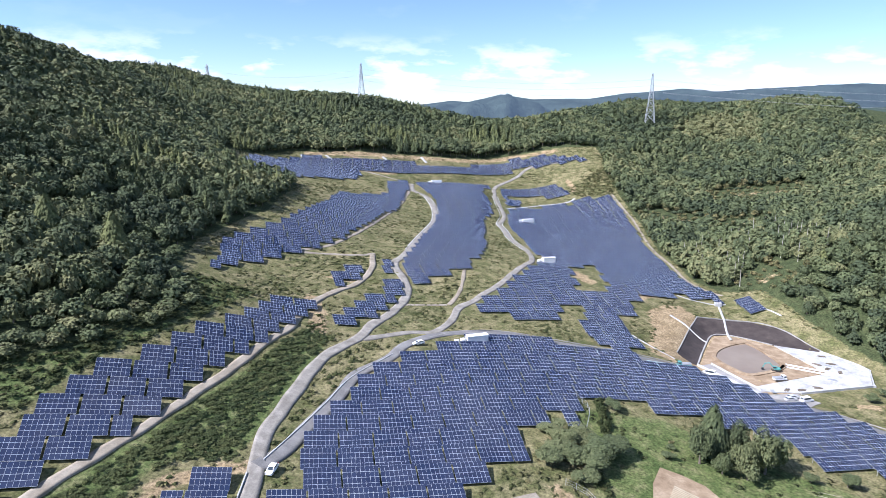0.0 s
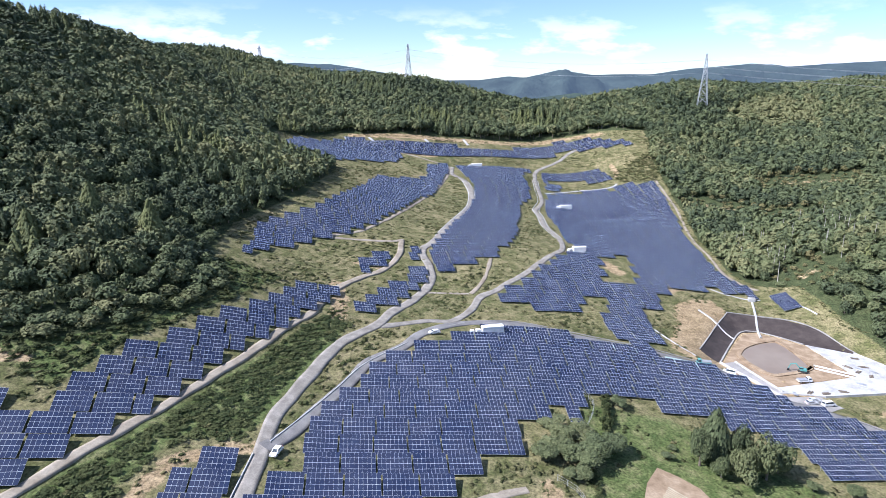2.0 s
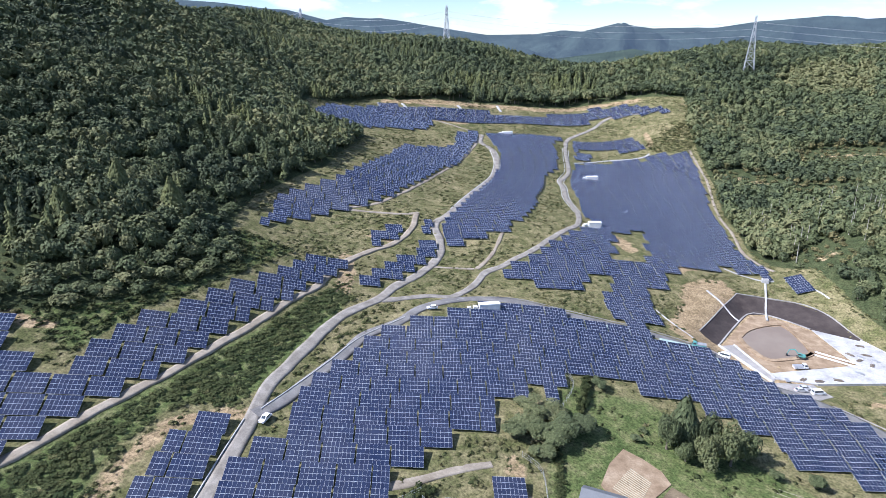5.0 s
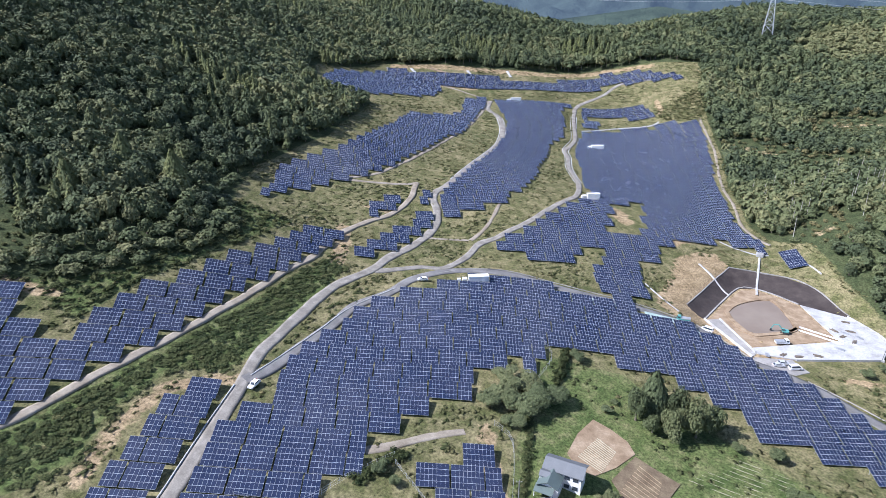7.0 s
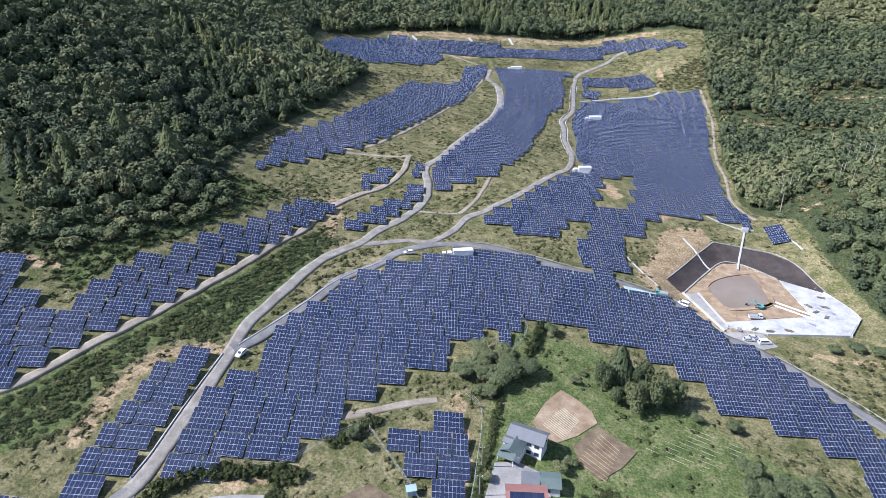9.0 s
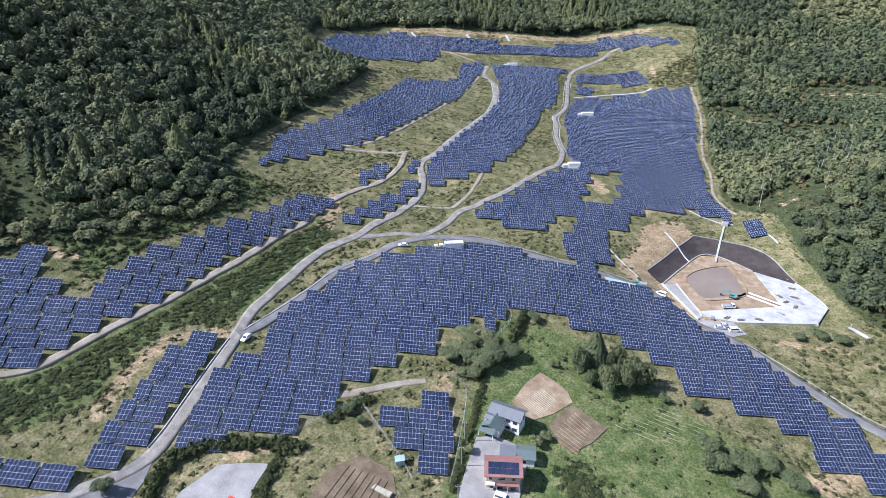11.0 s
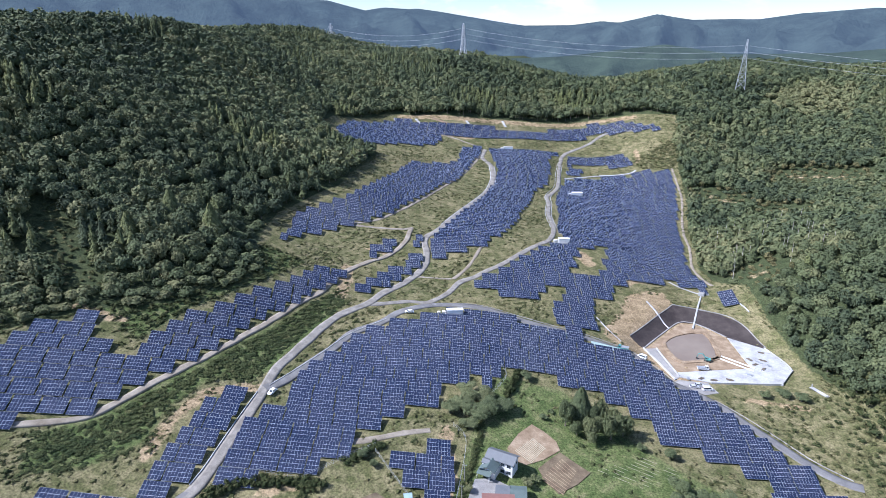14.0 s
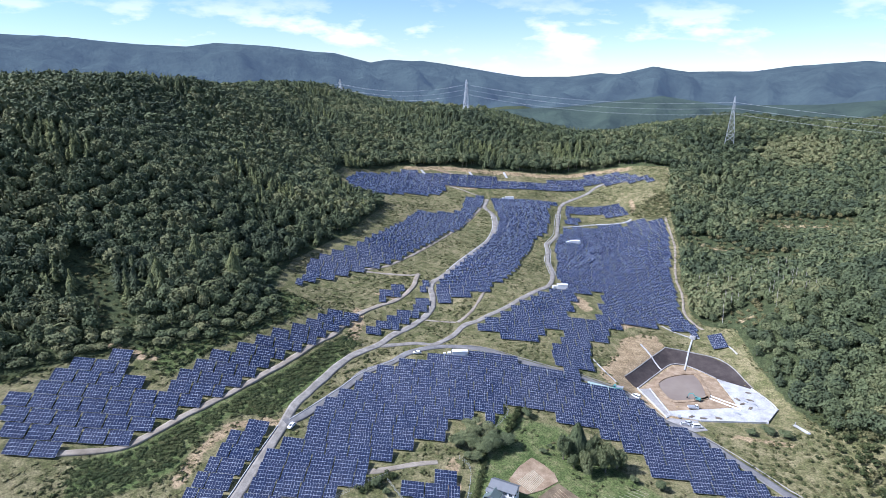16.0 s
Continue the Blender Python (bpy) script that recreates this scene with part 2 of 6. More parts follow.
def mix(nt, fac, a, b, blend="MIX"):
    n = nt.nodes.new("ShaderNodeMix")
    n.data_type, n.blend_type = "RGBA", blend
    for sock, val in (("Factor", fac), ("A", a), ("B", b)):
        if isinstance(val, (int, float)):
            n.inputs[sock].default_value = val
        elif isinstance(val, tuple):
            n.inputs[sock].default_value = (*val, 1)
        else:
            nt.links.new(val, n.inputs[sock])
    return n.outputs["Result"]


def bump(nt, p, height, strength=0.4, dist=0.1):
    b = node(nt, "ShaderNodeBump", Strength=strength, Distance=dist)
    nt.links.new(height, b.inputs["Height"])
    nt.links.new(b.outputs[0], p.inputs["Normal"])


def attr(nt, name):
    a = nt.nodes.new("ShaderNodeAttribute")
    a.attribute_name = name
    return a.outputs["Fac"]


def grain(c1, c2, c3, big=0.08, small=1.6, amount=0.35, height=0.1, strength=0.4):
    """Three tones blended at a large scale, speckled at a small one."""
    def build(nt, p):
        tone = ramp(nt, noise_out(nt, big, 6), ((0.3, c1), (0.7, c3), (0.5, c2)))
        speck = ramp(nt, noise_out(nt, small, 8, 0.7), ((0.3, (0.45, 0.45, 0.45)), (0.7, (1.5, 1.5, 1.5))))
        nt.links.new(mix(nt, amount, tone, speck, "MULTIPLY"), p.inputs["Base Color"])
        bump(nt, p, noise_out(nt, small * 1.5, 8, 0.7), strength, height)
    return build


def ground_nodes(nt, p):
    vec = coords(nt)
    big, mid, fine = noise_out(nt, 0.035, 7, 0.6, vec), noise_out(nt, 0.22, 8, 0.65, vec), noise_out(nt, 1.3, 8, 0.7, vec)
    grass = ramp(nt, big, ((0.36, (0.084, 0.094, 0.036)), (0.64, (0.236, 0.202, 0.106)), (0.5, (0.142, 0.135, 0.060))))
    dry = ramp(nt, mid, ((0.40, (0.055, 0.066, 0.022)), (0.64, (0.26, 0.22, 0.125))))
    grass = mix(nt, 0.55, grass, dry)
    lawn = ramp(nt, mid, ((0.36, (0.056, 0.082, 0.026)), (0.68, (0.175, 0.170, 0.082)), (0.52, (0.100, 0.122, 0.044))))
    soil = ramp(nt, mid, ((0.32, (0.20, 0.145, 0.080)), (0.68, (0.38, 0.29, 0.175))))
    wood = ramp(nt, mid, ((0.35, (0.034, 0.046, 0.020)), (0.7, (0.070, 0.080, 0.036))))

    def edge(name):
        a = nt.nodes.new("ShaderNodeMath")
        a.operation = "ADD"
        nt.links.new(attr(nt, name), a.inputs[0])
        nt.links.new(mid, a.inputs[1])
        return ramp(nt, a.outputs[0], ((0.86, (0, 0, 0)), (1.06, (1, 1, 1))))
    col = mix(nt, edge("lawn"), grass, lawn)
    col = mix(nt, edge("wood"), col, wood)
    col = mix(nt, edge("soil"), col, soil)
    speck = ramp(nt, fine, ((0.34, (0.22, 0.22, 0.22)), (0.66, (1.85, 1.85, 1.8))))
    nt.links.new(mix(nt, 0.75, col, speck, "MULTIPLY"), p.inputs["Base Color"])
    bump(nt, p, fine, 0.7, 0.5)


def leaf_nodes(a, b, c):
    def build(nt, p):
        geo = nt.nodes.new("ShaderNodeNewGeometry")
        tone = ramp(nt, attr(nt, "tone"), ((0.0, a), (1.0, c), (0.5, b)))
        isl = ramp(nt, geo.outputs["Random Per Island"], ((0.0, (0.78, 0.8, 0.76)), (1.0, (1.26, 1.22, 1.18))))
        col = mix(nt, 0.75, tone, isl, "MULTIPLY")
        fine = ramp(nt, noise_out(nt, 1.4, 5, 0.7), ((0.3, (0.35, 0.4, 0.35)), (0.72, (1.6, 1.55, 1.45))))
        nt.links.new(mix(nt, 0.7, col, fine, "MULTIPLY"), p.inputs["Base Color"])
        bump(nt, p, noise_out(nt, 1.8, 6, 0.7), 0.9, 0.6)
    return build


def cell_nodes(nt, p):
    rnd = nt.nodes.new("ShaderNodeNewGeometry").outputs["Random Per Island"]
    obj = nt.nodes.new("ShaderNodeObjectInfo").outputs["Random"]
    a = ramp(nt, rnd, ((0.0, (0.010, 0.016, 0.040)), (1.0, (0.017, 0.026, 0.061))))
    b = ramp(nt, obj, ((0.0, (0.8, 0.8, 0.85)), (1.0, (1.2, 1.2, 1.15))))
    dust = ramp(nt, noise_out(nt, 0.12, 5), ((0.35, (0, 0, 0)), (0.75, (0.10, 0.10, 0.10))))
    col = mix(nt, 1.0, a, b, "MULTIPLY")
    nt.links.new(mix(nt, dust, col, (0.20, 0.20, 0.24)), p.inputs["Base Color"])


M_GROUND = material("ground_grass", ground_nodes, rough=0.95, spec=0.1)
M_LEAF = material("leaf_broad", leaf_nodes((0.060, 0.079, 0.045), (0.110, 0.133, 0.065), (0.190, 0.192, 0.095)), rough=0.75, spec=0.2)
M_NEEDLE = material("leaf_needle", leaf_nodes((0.052, 0.068, 0.041), (0.088, 0.109, 0.054), (0.152, 0.166, 0.068)), rough=0.8, spec=0.2)
M_SCRUB = material("leaf_scrub", leaf_nodes((0.036, 0.050, 0.022), (0.076, 0.087, 0.037), (0.180, 0.160, 0.082)), rough=0.9, spec=0.1)
M_BARK = material("bark", grain((0.10, 0.08, 0.06), (0.16, 0.13, 0.10), (0.24, 0.21, 0.17), 0.6, 4.0), rough=0.9)
M_GRAVEL = material("gravel_road", grain((0.165, 0.150, 0.127), (0.225, 0.207, 0.178), (0.30, 0.278, 0.243), 0.3, 2.5, 0.45), rough=0.95, spec=0.2)
M_ASPHALT = material("worn_asphalt", grain((0.125, 0.121, 0.116), (0.165, 0.16, 0.153), (0.215, 0.208, 0.198), 0.25, 3.0, 0.4), rough=0.9, spec=0.25)
M_TRACK = material("dirt_track", grain((0.19, 0.16, 0.12), (0.26, 0.225, 0.175), (0.34, 0.30, 0.24), 0.2, 2.0, 0.35), rough=0.95, spec=0.1)
M_CONCRETE = material("pale_concrete", grain((0.30, 0.295, 0.285), (0.40, 0.398, 0.39), (0.47, 0.468, 0.46), 0.22, 1.4, 0.4), rough=0.85)
M_GREYCON = material("grey_concrete", grain((0.20, 0.19, 0.178), (0.27, 0.258, 0.24), (0.34, 0.325, 0.30), 0.2, 2.0, 0.3), rough=0.9)
M_SHEET = material("dark_lining_sheet", grain((0.034, 0.025, 0.022), (0.048, 0.037, 0.032), (0.070, 0.055, 0.047), 0.25, 0.9, 0.3), rough=0.7)
M_WATER = material("muddy_water", grain((0.17, 0.135, 0.105), (0.20, 0.16, 0.125), (0.23, 0.19, 0.15), 0.05, 0.3, 0.08, 0.01, 0.05), rough=0.35, spec=0.2)
M_SOIL = material("bare_soil", grain((0.19, 0.135, 0.085), (0.27, 0.20, 0.13), (0.36, 0.28, 0.19), 0.25, 1.8, 0.35), rough=0.95, spec=0.1)
M_FIELDSOIL = material("tilled_soil", grain((0.10, 0.075, 0.05), (0.15, 0.115, 0.075), (0.20, 0.16, 0.10), 0.25, 1.8, 0.4), rough=0.95, spec=0.1)
M_CELL = material("solar_cell_glass", cell_nodes, rough=0.16, spec=0.65)
M_FRAME = material("aluminium_frame", base=(0.54, 0.57, 0.61), rough=0.5, metal=0.1)
M_STEEL = material("galvanised_steel", grain((0.40, 0.41, 0.42), (0.50, 0.51, 0.52), (0.58, 0.59, 0.60), 0.5, 3.0, 0.2), rough=0.5, metal=0.6)
M_WHITE = material("white_paint", grain((0.74, 0.74, 0.73), (0.80, 0.80, 0.79), (0.83, 0.83, 0.82), 0.4, 3.0, 0.08), rough=0.5)
M_DARK = material("dark_opening", base=(0.03, 0.032, 0.035), rough=0.3)
M_RUBBER = material("black_rubber", base=(0.025, 0.025, 0.025), rough=0.8)
M_GLASS = material("window_glass", base=(0.04, 0.05, 0.06), rough=0.08, spec=0.6)


# ---- land ----
def bspline(u):
    u = np.abs(u)
    return np.where(u < 1, 2 / 3 - u * u + u ** 3 / 2, np.where(u < 2, np.clip(2 - u, 0, 2) ** 3 / 6, 0))


def lattice(grid, x0, y0, step, x, y):
    bx = bspline((x[:, None] - x0) / step - np.arange(grid.shape[1]))
    by = bspline((y[:, None] - y0) / step - np.arange(grid.shape[0]))
    return np.einsum("ij,jk,ik->i", by, grid, bx)


def ring_distance(x, y, ring):
    """Distance to a closed outline, negative inside."""
    d, inside = np.full(x.shape, 1e9), np.zeros(x.shape, bool)
    for (ax, ay), (bx, by) in zip(ring, ring[1:] + ring[:1]):
        ex, ey = bx - ax, by - ay
        k = np.clip(((x - ax) * ex + (y - ay) * ey) / (ex * ex + ey * ey + 1e-9), 0, 1)
        d = np.minimum(d, np.hypot(x - ax - k * ex, y - ay - k * ey))
        if ay != by:
            inside ^= ((ay > y) != (by > y)) & (x < ex * (y - ay) / ey + ax)
    return np.where(inside, -d, d)


def line_distance(x, y, line):
    d = np.full(x.shape, 1e9)
    for (ax, ay), (bx, by) in zip(line, line[1:]):
        ex, ey = bx - ax, by - ay
        k = np.clip(((x - ax) * ex + (y - ay) * ey) / (ex * ex + ey * ey + 1e-9), 0, 1)
        d = np.minimum(d, np.hypot(x - ax - k * ex, y - ay - k * ey))
    return d


BASIN = [(104.6, 237.2), (115.3, 256.4), (124.8, 271.3), (132.4, 272.3), (139.2, 267.3), (146.9, 259.5), (162.8, 251.6),
         (168.7, 238.3), (170.4, 230.7), (163, 217.6), (132.3, 210.5), (117.4, 210.5)]
FLOOR_Z = -8.6


def smooth(u):
    u = np.clip(u, 0, 1)
    return u * u * (3 - 2 * u)


def land(x, y):
    """Height of the ground."""
    x, y = np.atleast_1d(np.asarray(x, float)), np.atleast_1d(np.asarray(y, float))
    z = lattice(LAND, -380.0, -20.0, 88.0, np.clip(x, -292, 324), np.clip(y, 68, 684))
    near = (np.abs(x) < 400) & (y > -60) & (y < 700)
    z[near] += lattice(LAND_DETAIL, -170.0, 60.0, 46.0, x[near], y[near])
    z -= 130 * smooth((y - 730) / 900) + 120 * smooth((-330 - x) / 700) * smooth((y + 400) / 300) + 90 * smooth((x - 420) / 900)
    z += 4.0 * np.sin(x / 61 + y / 83) * smooth((y - 600) / 150) + 3.0 * np.sin(x / 37 - y / 45) * smooth((np.abs(x + 10) - 170) / 80)
    pond = (np.abs(x - 137) < 70) & (np.abs(y - 240) < 70)
    if pond.any():
        d = ring_distance(x[pond], y[pond], BASIN)
        z[pond] = np.where(d < 0, FLOOR_Z, FLOOR_Z + (z[pond] - FLOOR_Z) * smooth((d + 1) / 13))
    return z


def height(x, y):
    return float(land(x, y)[0])


def add_mesh(name, verts, faces, mats, parent=None, face_mat=None, smooth_shade=False):
    me = bpy.data.meshes.new(name)
    me.from_pydata([tuple(v) for v in verts], [], [tuple(q) for q in faces])
    for m in (mats if isinstance(mats, (list, tuple)) else [mats]):
        me.materials.append(m)
    if face_mat is not None:
        me.polygons.foreach_set("material_index", np.asarray(face_mat, dtype=np.int32))
    if smooth_shade:
        me.polygons.foreach_set("use_smooth", np.ones(len(me.polygons), bool))
    me.update()
    ob = new(name, me)
    ob.parent = parent
    return ob


def set_attr(ob, name, values):
    a = ob.data.attributes.new(name, "FLOAT", "POINT")
    a.data.foreach_set("value", np.asarray(values, dtype=np.float32))


OPEN_LAND = [(-230, 10), (-175, 60), (-150, 88), (-143, 107), (-134, 120), (-122, 136), (-108, 147), (-97, 160), (-89, 172), (-82, 186), (-81, 200),
             (-86, 212), (-95, 218), (-104, 238), (-109, 268), (-100, 302), (-92, 322), (-93, 350), (-96, 390), (-100, 425), (-130, 415), (-158, 440), (-163, 480),
             (-132, 541), (-55, 565), (26, 596), (71, 614), (109, 617), (148, 607), (150, 592), (144, 545), (145, 505), (148, 454), (143.5, 402), (145, 370),
             (143, 338), (148, 320), (163, 307), (166, 288), (168, 270), (174, 250), (179, 230), (185, 214), (215, 190), (300, 120), (330, -200), (-330, -200)]
GARDEN = [(37, 97), (38, 140), (41, 172), (68, 172), (88, 156), (110, 140), (150, 118), (150, 60), (60, 60), (42, 60)]
CUTTING = [(84, 240), (92, 262), (96, 282), (108, 290), (118, 294), (124, 283), (134, 272), (150, 262), (160, 245), (160, 220), (118, 205), (108, 218), (98, 232)]


BANK = [(-97, 78), (-88, 90), (-83, 97), (-79, 110), (-74, 124), (-70, 135), (-65, 152), (-59, 168), (-54, 188), (-48, 205), (-38, 203), (-39, 185), (-43, 160),
        (-45, 140), (-49, 130), (-62, 124), (-66, 105), (-64, 88), (-72, 74), (-90, 62)]
WEEDS = [(-170, 70), (-146, 104), (-136, 127), (-120, 142), (-107, 158), (-98, 178), (-98, 205), (-94, 226), (-70, 226), (-75, 198), (-84, 172), (-92, 155), (-96, 128), (-116, 134), (-127, 133), (-137, 122), (-144, 95)]
CLEARINGS = [[(222, 492), (240, 486), (268, 476), (270, 486), (244, 497), (226, 502)], [(160, 468), (166, 457), (182, 447), (186, 453), (172, 466)],
             [(164, 318), (168, 309), (177, 312), (175, 322)], [(196, 420), (214, 412), (218, 419), (200, 428)]]
RIGHT_BANK = [(146, 560), (108, 530), (112, 512), (140, 506), (150, 540)]
BARE = (([(-118, 541), (-55, 559), (26, 590), (71, 608), (108, 610)], 4.0), ([(70, 318), (74, 306)], 5.0), ([(96, 292), (104, 300)], 3.0),
        ([(-52, 236), (-46, 218), (-44, 206)], 3.5), ([(-46, 128), (-60, 118), (-63, 100), (-61, 84)], 2.5), ([(88, 236), (96, 226)], 4.5), ([(110, 545), (112, 528)], 3.0),
        ([(-72, 520), (-40, 530)], 2.0), ([(144, 199), (156, 199), (168, 197)], 2.5), ([(100, 236), (96, 226)], 3.5), ([(-128, 134), (-110, 136)], 3.0), ([(28, 132), (34, 110), (35, 96)], 2.5), ([(-20, 84), (-6, 92)], 2.0),
        ([(-50, 262), (-38, 262)], 1.5), ([(-20, 282), (2, 300)], 1.5), ([(150, 132), (140, 124)], 5.0))


def build_ground():
    def axis(lo, hi, step, far):
        core = list(np.arange(lo, hi + 0.1, step))
        out, s = [], step
        p = hi
        while p < far:
            s *= 1.16
            p += s
            out.append(p)
        down, s, p = [], step, lo
        while p > -far:
            s *= 1.16
            p -= s
            down.append(p)
        return np.array(down[::-1] + core + out)
    xs, ys = axis(-330, 340, 3.0, 4800), axis(-20, 760, 3.0, 4800)
    gx, gy = np.meshgrid(xs, ys)
    x, y = gx.ravel(), gy.ravel()
    z = land(x, y)
    rng = np.random.default_rng(3)
    z = z + rng.normal(0, 0.07, z.shape) * (np.abs(x) < 400)
    nx = len(xs)
    i = np.arange(nx * len(ys)).reshape(len(ys), nx)
    faces = np.stack([i[:-1, :-1], i[:-1, 1:], i[1:, 1:], i[1:, :-1]], -1).reshape(-1, 4)
    me = bpy.data.meshes.new("ground")
    me.from_pydata(np.stack([x, y, z], -1).tolist(), [], faces.tolist())
    me.materials.append(M_GROUND)
    me.polygons.foreach_set("use_smooth", np.ones(len(me.polygons), bool))
    ob = tagged(new("ground", me), "hilly grassland, green and dry yellow, running into woods", "ground", kind="structure")
    wood = smooth((ring_distance(x, y, OPEN_LAND) + 4) / 8)
    set_attr(ob, "wood", wood)
    green = 0.75 * smooth((6 - ring_distance(x, y, GARDEN)) / 10)
    for ring in (WEEDS, BANK):
        green = np.maximum(green, 0.60 * smooth((3 - ring_distance(x, y, ring)) / 6))
    set_attr(ob, "lawn", green)
    soil = np.zeros(len(x))
    for ring in CLEARINGS:
        soil = np.maximum(soil, 0.40 * smooth((2 - ring_distance(x, y, ring)) / 4))
    soil = np.maximum(soil, 0.62 * smooth((4 - ring_distance(x, y, CUTTING)) / 8))
    for line, wide in BARE:
        soil = np.maximum(soil, 0.60 * smooth((wide + 3 - line_distance(x, y, line)) / 5))
    set_attr(ob, "soil", soil)
    return ob


build_ground()


# ---- roads ----
def spline(points, step=2.0):
    """A smooth line through the points, at even steps."""
    p = [Vector((*q, 0)) for q in points]
    p = [p[0] * 2 - p[1]] + p + [p[-1] * 2 - p[-2]]
    out = []
    for a, b, c, d in zip(p, p[1:], p[2:], p[3:]):
        n = max(2, int((c - b).length / step))
        for k in range(n):
            t = k / n
            out.append(0.5 * ((2 * b) + (c - a) * t + (2 * a - 5 * b + 4 * c - d) * t * t + (3 * b - a - 3 * c + d) * t ** 3))
    out.append(p[-2])
    return np.array([(v.x, v.y) for v in out])


def ribbon(name, points, width, mat, label, lift=0.12, wobble=0.25, category="road", skirt=0.5, kind="structure"):
    c = spline(points)
    for _ in range(3):
        c[1:-1] = (c[:-2] + c[1:-1] * 2 + c[2:]) / 4
    t = np.gradient(c, axis=0)
    t /= np.linalg.norm(t, axis=1, keepdims=True) + 1e-9
    nrm = np.stack([-t[:, 1], t[:, 0]], -1)
    s = np.arange(len(c))
    w = np.full(len(c), width / 2.0)
    left, right = w + wobble * np.sin(s * 0.7) * np.cos(s * 0.23), w + wobble * np.cos(s * 0.53) * np.sin(s * 0.31 + 1)
    cols = [(-1, -0.02, -skirt), (-1, 0, 0.0), (-0.5, 0, 0.02), (0, 0, 0.05), (0.5, 0, 0.02), (1, 0, 0.0), (1, 0.02, -skirt)]
    verts = []
    for f, extra, dz in cols:
        off = np.where(f < 0, left, right) * f + extra
        q = c + nrm * off[:, None]
        verts.append(np.stack([q[:, 0], q[:, 1], land(q[:, 0], q[:, 1]) + lift + dz], -1))
    # a roadbed is level across: take the mean of the middle and the edge heights
    mid = verts[3][:, 2].copy()
    for v in verts[1:6]:
        v[:, 2] = np.maximum(v[:, 2], 0.35 * mid + 0.65 * v[:, 2])
    v = np.stack(verts, 1).reshape(-1, 3)
    k = len(cols)
    i = np.arange(len(c) * k).reshape(len(c), k)
    f = np.stack([i[:-1, :-1], i[:-1, 1:], i[1:, 1:], i[1:, :-1]], -1).reshape(-1, 4)
    ob = add_mesh(name, v.tolist(), f.tolist(), mat, smooth_shade=True)
    return tagged(ob, label, category, kind=kind)


ribbon("road_main", ROAD_MAIN, 4.0, M_GRAVEL, "grey gravel service road winding up the slope")
ribbon("road_east", ROAD_EAST, 3.2, M_GRAVEL, "pale gravel road between the panel fields", lift=0.16)
ribbon("road_lower", ROAD_WALL, 4.2, M_ASPHALT, "worn grey asphalt road curving round the lower field", lift=0.2, wobble=0.1)
ribbon("road_track", ROAD_TRACK, 2.7, M_TRACK, "pale dirt track beside the panel rows", lift=0.34)
ribbon("road_track_side", ROAD_TRACK_SIDE, 2.0, M_TRACK, "narrow dirt track along the field edge", lift=0.10)
ribbon("path_field_edge", [(139, 508), (142.5, 480), (143.6, 454), (139.6, 402), (141, 370), (138.8, 340), (142.4, 322), (147, 312)], 1.7, M_TRACK,
       "narrow pale earth strip along the field edge", category="path", lift=0.14)
ribbon("path", ROAD_PATH, 1.8, M_TRACK, "narrow earth path up the grass bank", category="path")
ribbon("path_cross", ROAD_PATH_CROSS, 1.4, M_TRACK, "narrow earth path across the grass", category="path", lift=0.09)
ribbon("path_yard", ROAD_YARD, 2.6, M_TRACK, "earth driveway ending at the panel field", category="path")


def kerb(name, points, label, high=0.42, wide=0.36, mat=None):
    c = spline(points)
    t = np.gradient(c, axis=0)
    t /= np.linalg.norm(t, axis=1, keepdims=True) + 1e-9
    nrm = np.stack([-t[:, 1], t[:, 0]], -1)
    rows = []
    for off, dz in ((-0.5, -0.6), (-0.5, high - 0.06), (-0.38, high), (0.38, high), (0.5, high - 0.06), (0.5, -0.6)):
        q = c + nrm * off * wide
        rows.append(np.stack([q[:, 0], q[:, 1], land(c[:, 0], c[:, 1]) + dz], -1))
    v = np.stack(rows, 1).reshape(-1, 3)
    i = np.arange(len(v)).reshape(len(c), 6)
    f = np.stack([i[:-1, :-1], i[:-1, 1:], i[1:, 1:], i[1:, :-1]], -1).reshape(-1, 4).tolist()
    f += [i[0, ::-1].tolist(), i[-1].tolist()]
    return tagged(add_mesh(name, v.tolist(), f, mat or M_CONCRETE), label, "retaining wall", kind="structure")


kerb("kerb_north", [(-42.2, 131.2), (-37.6, 145.8), (-33.0, 161.0), (-28.0, 177.7), (-17.0, 196.5)], "low white concrete kerb wall beside the asphalt road")
kerb("kerb_west", [(-44.4, 125.5), (-43.3, 110), (-42.3, 96.3), (-41.6, 86), (-41.8, 79.0)], "low white concrete kerb wall along the road edge")
kerb("kerb_east", [(-5, 215), (6, 224.8), (22, 230.6), (42, 228.2), (58, 227.2), (75, 228), (95.4, 225.6), (108, 219), (117, 207.5), (124, 201)],
     "low concrete kerb along the outer side of the road", 0.3, 0.3, M_GREYCON)
kerb("kerb_far", [(131, 194.5), (141, 184.5), (151.5, 172.5), (160.5, 162), (171, 153.6)], "low concrete kerb along the road", 0.3, 0.3, M_GREYCON)


def beside(points, off):
    """The same line moved sideways."""
    c = np.array(points, float)
    t = np.gradient(c, axis=0)
    t /= np.linalg.norm(t, axis=1, keepdims=True)
    return [(float(p[0] - off * d[1]), float(p[1] + off * d[0])) for p, d in zip(c, t)]


